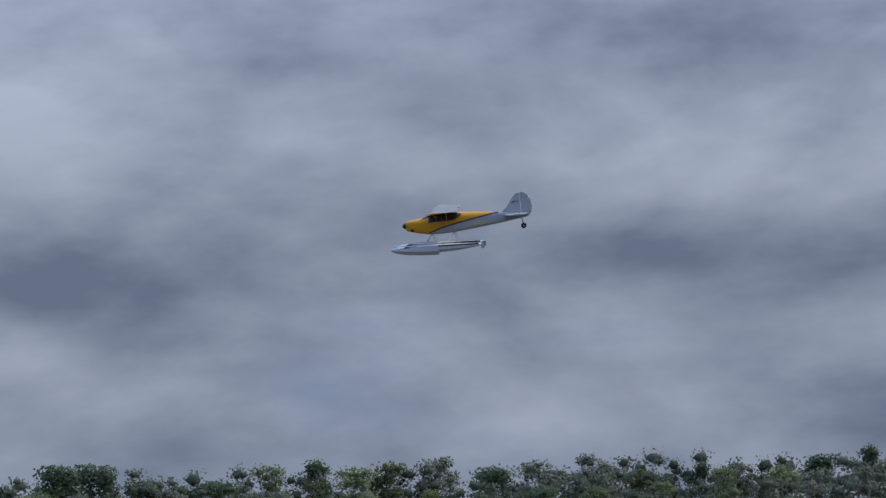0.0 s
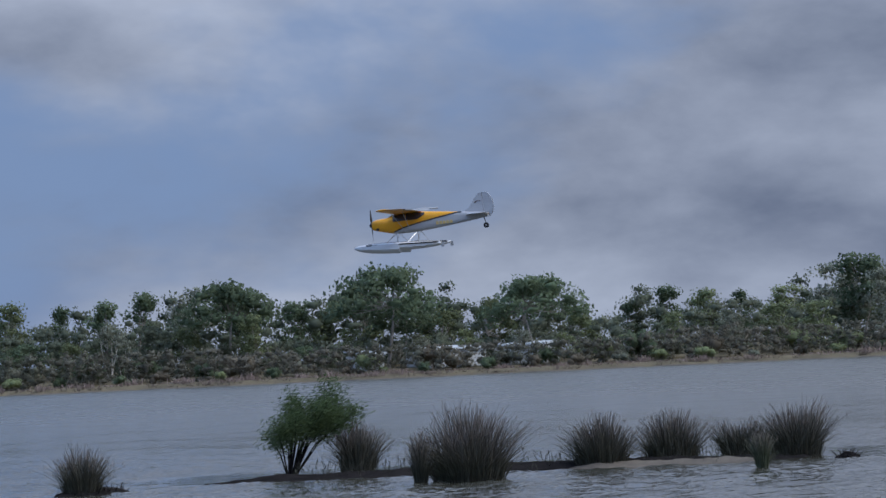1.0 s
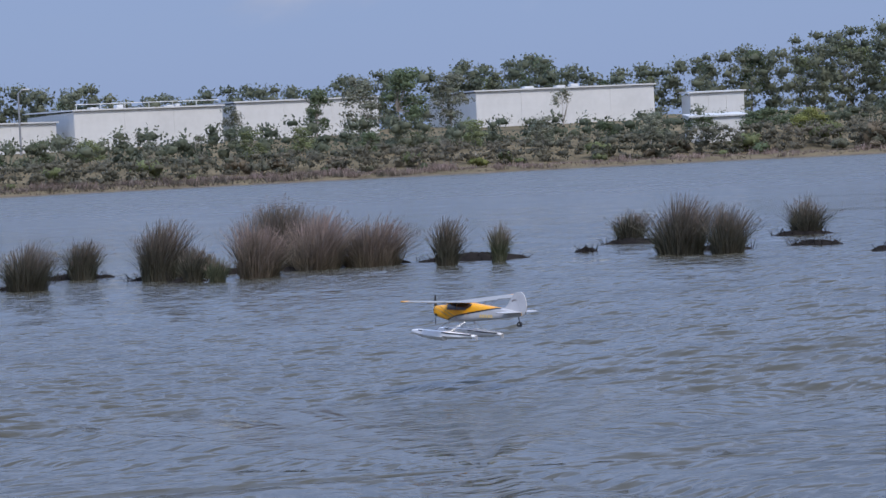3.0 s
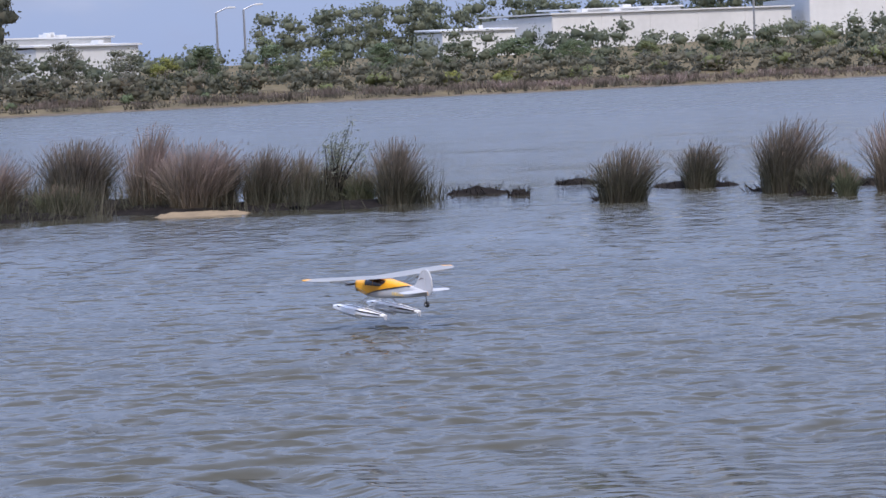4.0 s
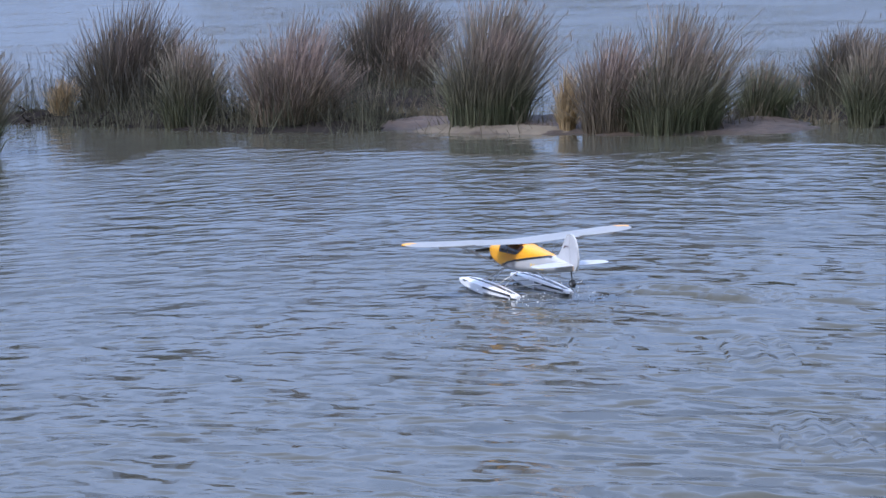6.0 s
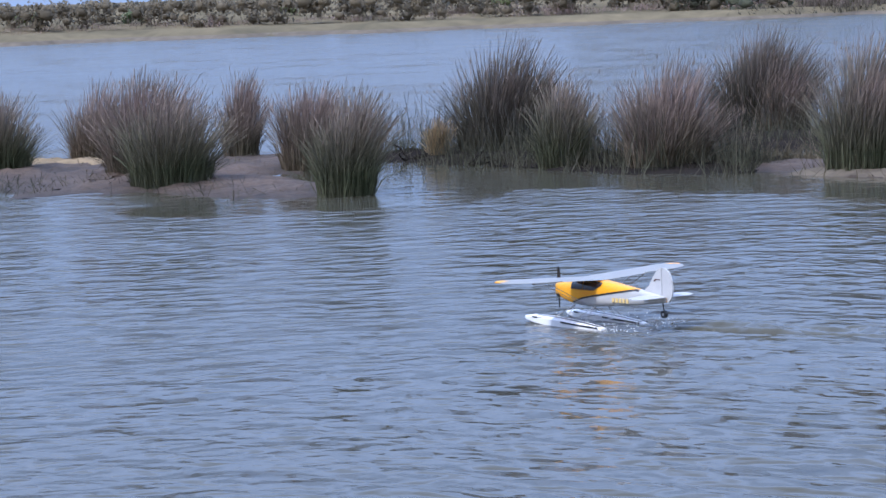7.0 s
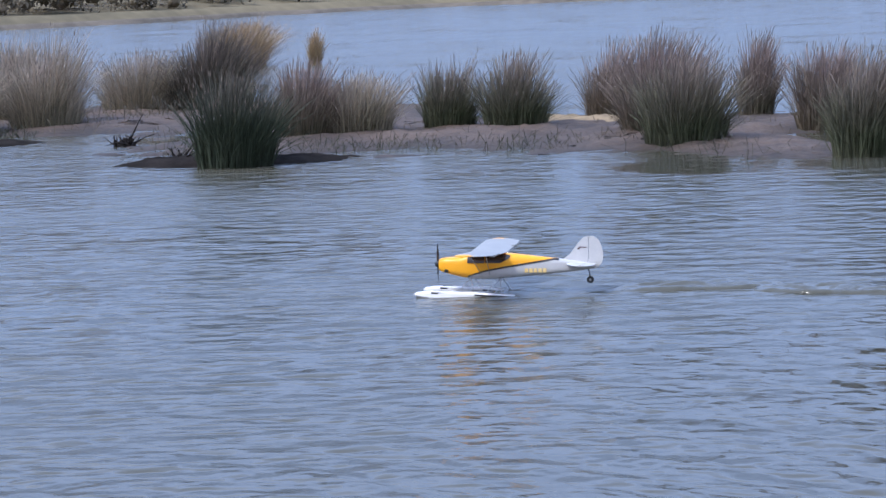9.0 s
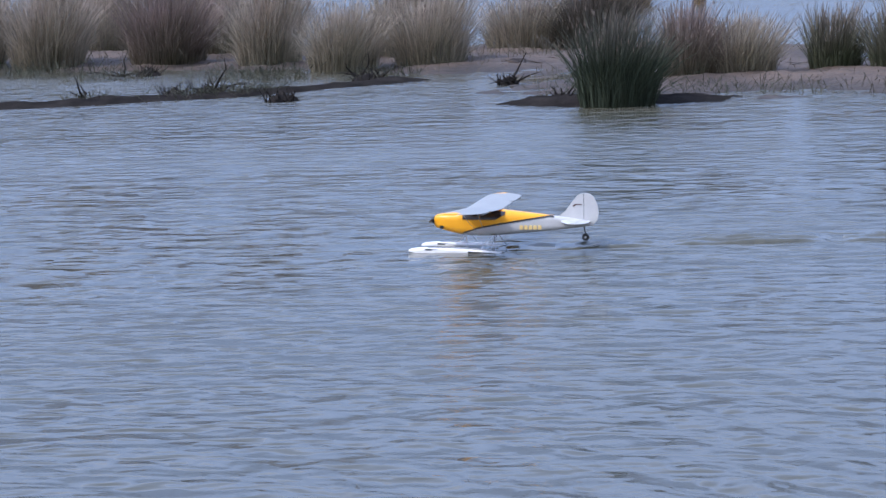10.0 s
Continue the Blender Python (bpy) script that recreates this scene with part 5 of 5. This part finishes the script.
def floatplane():
    ob = tagged(new("floatplane"), "yellow and white radio-controlled model floatplane with twin white floats", "model plane")
    # fuselage
    bm = bmesh.new()
    xs = np.concatenate([np.array(BODY_X[:4]), np.linspace(0.22, -0.57, 80)])
    faces = loft(bm, [ring(x, *body_at(x), n=72) for x in xs])
    for f in faces:
        c = f.calc_center_median()
        f.material_index = 0 if c.z > stripe_z(c.x) and c.x > -0.37 else 1
    part("fuselage", bm, [M_YELLOW, M_SILVER], ob, "yellow upper and pearl-white lower fuselage", True)
    for sgn, side in ((1, "left"), (-1, "right")):
        # black swoosh between the colours
        bm = bmesh.new()
        pts = []
        for x in np.linspace(0.15, -0.37, 40):
            w, zb, zt = body_at(x)
            z = min(max(stripe_z(x), zb + 0.004), zt - 0.004)
            zc, hh = (zb + zt) / 2, (zt - zb) / 2
            rows = []
            for dz in (-0.0045, 0.0045):
                s = min(0.98, abs((z + dz - zc) / hh))
                y = w * (1 - s ** 3.2) ** (1 / 3.2)
                rows.append(bm.verts.new((x, sgn * (y + 0.003), z + dz)))
            pts.append(rows)
        for a, b in zip(pts, pts[1:]):
            bm.faces.new((a[0], a[1], b[1], b[0]))
        part("stripe", bm, M_BLACK, ob, "thin black dividing stripe")
        # cabin side window with pillars
        for x0, x1 in ((0.150, 0.052), (0.048, -0.095)):
            bm = bmesh.new()
            grid = []
            for x in np.linspace(x0, x1, 9):
                w, zb, zt = body_at(x)
                zc, hh = (zb + zt) / 2, (zt - zb) / 2
                low = 0.094 if x > -0.04 else 0.094 + (-0.04 - x) * 0.55
                col = []
                for z in np.linspace(low, zt - 0.006, 7):
                    e = min(0.97, abs((z - zc) / hh))
                    col.append(bm.verts.new((x, sgn * (w * (1 - e ** 3.2) ** (1 / 3.2) + 0.0035), z)))
                grid.append(col)
            for p, q in zip(grid, grid[1:]):
                for i in range(6):
                    bm.faces.new((p[i], p[i + 1], q[i + 1], q[i]))
            part("side_window", bm, M_GLASS, ob, "smoked cabin window", True)
        # registration, kept as bars
        for k in range(5):
            x = -0.185 - k * 0.026
            w, zb, zt = body_at(x)
            bm = bmesh.new()
            box(bm, (x - 0.011, sgn * (w - 0.001), 0.038), (x + 0.009, sgn * (w + 0.002), 0.062), 0.001)
            part("marking", bm, M_MARK, ob, "faded yellow marking")
        # engine block and exhaust under the cowl
        bm = box(bmesh.new(), (0.262, sgn * 0.046, 0.040), (0.285, sgn * 0.060, 0.058), 0.003)
        part("cylinder", bm, M_BLACK, ob, "black dummy engine cylinder")
        # wing struts
        for x in (0.085, -0.005):
            part("wing_strut", rod(bmesh.new(), (0.06 if x > 0.05 else 0.02, sgn * 0.058, 0.012), (x, sgn * 0.36, 0.160), 0.0017, 0.0017, 6), M_STEEL, ob)
        # horizontal tail
        bm = bmesh.new()
        rings = []
        for y, xl, ch in ((0.004, -0.405, 0.115), (0.10, -0.425, 0.095), (0.17, -0.455, 0.065), (0.20, -0.480, 0.040), (0.208, -0.500, 0.02)):
            rings.append([Vector((xl, sgn * y, 0.088)), Vector((xl - ch * 0.3, sgn * y, 0.093)), Vector((xl - ch, sgn * y, 0.091)), Vector((xl - ch, sgn * y, 0.085)), Vector((xl - ch * 0.3, sgn * y, 0.083))])
        loft(bm, rings)
        part("stabilizer", bm, M_SILVER, ob)
        bm = bmesh.new()
        rings = []
        for y, ch in ((0.012, 0.055), (0.10, 0.06), (0.17, 0.055), (0.20, 0.035), (0.208, 0.015)):
            rings.append([Vector((-0.523, sgn * y, 0.091)), Vector((-0.523 - ch, sgn * y, 0.089)), Vector((-0.523 - ch, sgn * y, 0.087)), Vector((-0.523, sgn * y, 0.085))])
        loft(bm, rings)
        part("elevator", bm, M_SILVER, ob)
        # fin badge, a plain swoosh
        bm = bmesh.new()
        vs = [bm.verts.new((x, sgn * 0.0075, z)) for x, z in ((-0.47, 0.168), (-0.487, 0.182), (-0.525, 0.180), (-0.527, 0.176), (-0.492, 0.176), (-0.482, 0.166))]
        bm.faces.new(vs)
        part("fin_badge", bm, M_RED, ob, "small dark red swoosh badge")
        # float
        fl = bmesh.new()
        fy = sgn * 0.15
        rows = []
        for x, w, deck, chine, keel in ((0.444, 0.004, -0.062, -0.066, -0.068), (0.430, 0.016, -0.053, -0.068, -0.080), (0.39, 0.027, -0.046, -0.072, -0.094), (0.32, 0.035, -0.040, -0.078, -0.106), (0.22, 0.039, -0.036, -0.082, -0.113),
                                        (0.12, 0.040, -0.035, -0.085, -0.116), (0.092, 0.040, -0.035, -0.085, -0.116), (0.088, 0.039, -0.035, -0.074, -0.098), (0.0, 0.037, -0.036, -0.072, -0.094), (-0.10, 0.031, -0.040, -0.068, -0.084), (-0.19, 0.023, -0.044, -0.062, -0.070), (-0.225, 0.018, -0.047, -0.058, -0.061)):
            w = w * 1.18
            rows.append([Vector((x, fy + a * w, z + tilt(x))) for a, z in ((0, keel), (0.55, (keel + chine) / 2 - 0.002), (1.0, chine), (1.0, deck - 0.008), (0.75, deck), (-0.75, deck), (-1.0, deck - 0.008), (-1.0, chine), (-0.55, (keel + chine) / 2 - 0.002))])
        loft(fl, rows)
        flo = part("float", fl, M_WHITE, ob, "white stepped float")
        for s2 in (1, -1):
            bm = bmesh.new()
            for a, b in (((0.34, 0.0415), (0.02, 0.0480)), ((0.02, 0.0480), (-0.205, 0.030))):
                lo = [bm.verts.new((p[0], fy + s2 * (p[1] + e), z)) for p in (a, b) for e, z in ((0.0, -0.053 + tilt(p[0])), (0.0, -0.043 + tilt(p[0])))]
                bm.faces.new((lo[0], lo[1], lo[3], lo[2]))
            part("float_stripe", bm, M_BLACK, flo, "black stripe along the float")
        bm = bmesh.new()
        for a, b in (((0.33, -0.0385), (0.22, -0.0340)), ((0.22, -0.0340), (0.0, -0.0340)), ((0.0, -0.0340), (-0.19, -0.0425))):
            vs = [bm.verts.new((p[0], fy + e, p[1] + dz + tilt(p[0]))) for p in (a, b) for e, dz in ((-0.009, 0.0), (0.009, 0.0), (0.009, -0.006), (-0.009, -0.006))]
            for f in ((0, 1, 5, 4), (1, 2, 6, 5), (2, 3, 7, 6), (3, 0, 4, 7)):
                bm.faces.new([vs[i] for i in f])
        part("deck_strip", bm, M_BLACK, flo, "dark strip along the float deck")
        bm = box(bmesh.new(), (-0.245, fy - 0.003, -0.13), (-0.222, fy + 0.003, -0.095), 0.001)
        part("water_rudder", bm, M_SILVER, flo)
        for xb, xf in ((0.135, 0.19), (0.135, 0.10), (-0.03, 0.03), (-0.03, -0.06)):
            part("float_strut", rod(bmesh.new(), (xb, sgn * 0.045, 0.006), (xf, fy, -0.036 + tilt(xf)), 0.0022, 0.0022, 6), M_STEEL, ob)
    for x in (0.15, 0.0):
        part("spreader_bar", rod(bmesh.new(), (x, -0.15, -0.045 + tilt(x)), (x, 0.15, -0.045 + tilt(x)), 0.003, 0.003, 6), M_STEEL, ob)
    # windscreen
    bm = bmesh.new()
    a = [bm.verts.new((0.195, y, 0.1325)) for y in (-0.048, 0.0, 0.048)]
    b = [bm.verts.new((0.128, y, 0.153)) for y in (-0.045, 0.0, 0.045)]
    for i in range(2):
        bm.faces.new((a[i], a[i + 1], b[i + 1], b[i]))
    part("windscreen", bm, M_GLASS, ob, "smoked windscreen")
    # wing, one piece with rounded tips
    bm = bmesh.new()
    rings = []
    for y in (-0.650, -0.642, -0.62, -0.58, -0.52, -0.40, -0.25, -0.10, -0.05, 0.0, 0.05, 0.10, 0.25, 0.40, 0.52, 0.58, 0.62, 0.642, 0.650):
        t = abs(y)
        k = 1.0 if t < 0.52 else max(0.22, math.sqrt(max(0.0, 1 - ((t - 0.52) / 0.134) ** 2)))
        ch = 0.215 * k
        rings.append(airfoil(ch, 0.145 - 0.215 * (1 - k) * 0.42, y, 0.149 + 0.030 * t / 0.65, 0.016 * (0.45 + 0.55 * k)))
    faces = loft(bm, rings)
    bmesh.ops.recalc_face_normals(bm, faces=bm.faces)
    bm.normal_update()
    for f in bm.faces:
        c = f.calc_center_median()
        under = f.normal.z < -0.25 if len(f.verts) == 4 else False
        f.material_index = 1 if (abs(c.y) > 0.57 and c.x > 0.03) or under else 0
    w = part("wing", bm, [M_WING, M_YELLOW], ob, "pale grey wing with yellow tips and underside", True)
    for sgn in (1, -1):
        part("aileron", box(bmesh.new(), (-0.0705, sgn * 0.30 if sgn > 0 else -0.50, 0.1625), (-0.048, sgn * 0.50 if sgn > 0 else -0.30, 0.1690), 0.002), M_WING, w)
    # fin and rudder
    bm = bmesh.new()
    for sgn in (1,):
        prof = [(-0.385, 0.108), (-0.43, 0.140), (-0.475, 0.200), (-0.505, 0.234), (-0.535, 0.242), (-0.535, 0.092), (-0.40, 0.104)]
        l = [bm.verts.new((x, 0.006, z)) for x, z in prof]
        r = [bm.verts.new((x, -0.006, z)) for x, z in prof]
        bm.faces.new(l)
        bm.faces.new(r)
        for i in range(len(prof)):
            j = (i + 1) % len(prof)
            bm.faces.new((l[i], l[j], r[j], r[i]))
    part("fin", bm, M_SILVER, ob)
    bm = bmesh.new()
    prof = [(-0.538, 0.242), (-0.565, 0.240), (-0.592, 0.222), (-0.612, 0.180), (-0.62, 0.130), (-0.612, 0.090), (-0.585, 0.060), (-0.545, 0.054), (-0.538, 0.06)]
    l = [bm.verts.new((x, 0.005, z)) for x, z in prof]
    r = [bm.verts.new((x, -0.005, z)) for x, z in prof]
    bm.faces.new(l)
    bm.faces.new(r)
    for i in range(len(prof)):
        j = (i + 1) % len(prof)
        bm.faces.new((l[i], l[j], r[j], r[i]))
    part("rudder", bm, M_SILVER, ob)
    # tail wheel
    part("wheel_leg", rod(bmesh.new(), (-0.535, 0, 0.055), (-0.547, 0, -0.004), 0.004, 0.003, 6), M_BLACK, ob)
    wheel = part("tail_wheel", rod(bmesh.new(), (-0.545, -0.009, -0.006), (-0.545, 0.009, -0.006), 0.020, 0.020, 20), M_BLACK, ob, "black rubber tail wheel")
    part("hub", rod(bmesh.new(), (-0.545, -0.0105, -0.006), (-0.545, 0.0105, -0.006), 0.007, 0.007, 12), M_SILVER, wheel, "pale wheel hub")
    # propeller with spinner
    prop = new("propeller")
    prop.parent = ob
    prop.location = (0.327, 0, 0.085)
    bm = bmesh.new()
    rings = []
    for x, r in ((-0.004, 0.022), (0.006, 0.021), (0.014, 0.016), (0.020, 0.009), (0.023, 0.002)):
        rings.append([Vector((x, r * math.cos(2 * math.pi * i / 16), r * math.sin(2 * math.pi * i / 16))) for i in range(16)])
    loft(bm, rings)
    part("spinner", bm, M_BLACK, prop, "black spinner", True)
    for s in (1, -1):
        bm = bmesh.new()
        rings = []
        for u, ch, tw in ((0.012, 0.010, 0.9), (0.04, 0.020, 0.7), (0.075, 0.018, 0.45), (0.105, 0.013, 0.3), (0.118, 0.006, 0.25)):
            c_, s_ = math.cos(tw), math.sin(tw)
            rings.append([Vector((0.004 + a * s_ * ch * 0.5 + b * c_ * 0.0015, s * a * c_ * ch * 0.5, s * u)) for a, b in ((-1, 0), (0, 1), (1, 0), (0, -1))])
        loft(bm, rings)
        part("blade", bm, M_BLACK, prop, "black propeller blade")
    return ob, prop


plane, propeller = floatplane()
plane.scale = (0.972, 0.972, 0.972)


def wake_ripple(length, half, seed, amp):
    """One low, broken ridge of disturbed water left on the model's track; it lies along x."""
    verts, faces = [], []
    n, m = 40, 18
    for i in range(n + 1):
        u = i / n * 2 - 1
        x = u * length / 2
        for j in range(m + 1):
            v = j / m * 2 - 1
            env = max(0.0, (1 - v * v) * (1 - u * u)) ** 0.7
            z = amp * env * (0.5 + 0.5 * math.cos(v * 8.0)) + 1.3 * amp * env * noise.noise((x * 5.0, v * half * 12, seed)) - 0.028 * (1 - min(1, env * 2.0))
            verts.append((x, v * half + 0.04 * noise.noise((x * 2, seed, 0)), z))
    for i in range(n):
        for j in range(m):
            a = i * (m + 1) + j
            faces.append((a, a + m + 1, a + m + 2, a + 1))
    me = mesh_of("wake_ripple", verts, faces, M_WATER, smooth=True)
    me.attributes.new("wind", "FLOAT", "POINT").data.foreach_set("value", [0.7] * len(me.vertices))
    return tagged(new("wake_ripple", me), "low broken ripple on the water in the floats' wake", "wake", "ripples of the model's wake")


WAKE = [wake_ripple(1.05, 0.17, k, 0.019) for k in range(17)]


def spray_cloud(name, label, seed, count, length, height, half):
    """Loose drops and foam flecks thrown up by the floats."""
    rnd = random.Random(seed)
    verts, faces = [], []
    for i in range(count):
        x = -length * rnd.random() ** 0.8 + 0.25
        y = rnd.choice((-1, 1)) * rnd.gauss(0.15, half * 0.4)
        z = abs(rnd.gauss(0, height * 0.45))
        r = rnd.uniform(0.0015, 0.0045)
        k = len(verts)
        for d in ((r, 0, 0), (-r, 0, 0), (0, r, 0), (0, -r, 0), (0, 0, r), (0, 0, -r)):
            verts.append((x + d[0], y + d[1], z + d[2]))
        for f in ((0, 2, 4), (2, 1, 4), (1, 3, 4), (3, 0, 4), (2, 0, 5), (1, 2, 5), (3, 1, 5), (0, 3, 5)):
            faces.append(tuple(k + q for q in f))
    ob = new(name, mesh_of(name, verts, faces, M_FOAM))
    return tagged(ob, label, "spray", kind="stuff")


spray = spray_cloud("spray", "fine white spray thrown up round the floats", 5, 700, 0.75, 0.09, 0.16)

PLANE_ROWS = [
    (0.0, pose(15.56, 9.36, 3.930, -10.0, 3.4, 117.4)),
    (0.5, pose(12.83, 12.84, 3.290, -6.5, 2.6, 125.5)),
    (1.0, pose(9.54, 15.79, 2.690, -3.4, 3.0, 134.5)),
    (1.5, pose(5.46, 17.08, 2.100, 3.0, 3.6, 138.5)),
    (2.0, pose(1.61, 18.22, 1.400, 1.8, 2.9, 142.5)),
    (2.2, pose(0.04, 18.24, 1.180, 1.6, 1.6, 144.4)),
    (3.3, pose(-6.56, 18.90, 0.380, 1.5, -2.0, 153.4)),
    (3.5, pose(-7.89, 19.79, 0.330, -1.5, -3.4, 154.2)),
    (4.0, pose(-10.65, 21.78, 0.205, -0.4, -1.5, 157.0)),
    (4.5, pose(-13.47, 23.43, 0.130, 1.6, -3.0, 160.9)),
    (5.0, pose(-16.38, 24.81, 0.102, 1.0, -0.6, 165.9)),
    (5.5, pose(-18.98, 25.98, 0.105, 0.4, -1.2, 172.4)),
    (5.7, pose(-19.14, 25.68, 0.112, 0.0, -0.4, 175.0)),
    (6.8, pose(-20.54, 24.30, 0.096, 1.0, -0.1, 197.2)),
    (7.0, pose(-20.73, 24.06, 0.096, 0.7, 0.3, 200.9)),
    (7.5, pose(-21.08, 23.40, 0.097, 0.5, 0.6, 210.9)),
    (8.0, pose(-21.32, 22.80, 0.091, 2.4, 0.8, 225.4)),
    (8.5, pose(-21.81, 22.00, 0.080, 2.6, -0.4, 245.9)),
    (9.0, pose(-21.93, 20.92, 0.078, 1.8, -0.8, 255.6)),
    (9.5, pose(-21.94, 19.81, 0.075, 1.5, -0.9, 259.6)),
    (10.0, pose(-21.87, 18.80, 0.074, 1.1, -0.9, 260.5)),
]


def motions():
    walk(plane, PLANE_ROWS)
    # two-bladed propeller, windmilling
    walk(propeller, [(k / 10.0, pose(0.327, 0, 0.085, 90.0 + k * 63.0, 0, 0)) for k in range(101)])
    # wake and spray ride with the floats once these touch the water
    flat = []
    for t, m in PLANE_ROWS:
        fwd = m.to_3x3() @ Vector((1, 0, 0))
        yaw = math.degrees(math.atan2(fwd.y, fwd.x))
        flat.append((t, m.translation.x, m.translation.y, yaw))
    spray_rows = []
    for t, x, y, yaw in flat:
        wet = float(np.interp(t, [4.4, 4.8, 5.5, 5.7, 6.8, 7.5, 8.5, 10], [0, 0.4, 1, 0.6, 0.8, 0.35, 0.45, 0.4]))
        spray_rows.append((t, pose(x, y, 0.01 - 0.45 * (1 - wet) ** 2, 0, 0, yaw)))
    walk(spray, spray_rows)
    # each ripple swells on the track as the floats pass, then slowly sinks away
    times = [r[0] for r in flat]
    for k, ob in enumerate(WAKE):
        t0 = 4.15 + 5.6 * (k / (len(WAKE) - 1)) ** 1.25
        x, y = (float(np.interp(t0, times, [r[c] for r in flat])) for c in (1, 2))
        x2, y2 = (float(np.interp(t0 + 0.2, times, [r[c] for r in flat])) for c in (1, 2))
        track = math.degrees(math.atan2(y2 - y, x2 - x))
        rows = [(0.0, pose(x, y, -0.18, 0, 0, track)), (t0 - 0.1, pose(x, y, -0.18, 0, 0, track)), (t0 + 0.35, pose(x, y, 0.010, 0, 0, track))]
        if t0 + 3.6 < 9.9:
            rows.append((t0 + 3.6, pose(x, y, -0.035, 0, 0, track)))
        rows.append((10.0, pose(x, y, -0.035 if t0 < 6.3 else 0.004, 0, 0, track)))
        walk(ob, rows)
    # the wind drives the ripples slowly across
    walk(water, [(0.0, pose(0, 0, 0)), (10.0, pose(-1.6, -1.0, 0))])


motions()
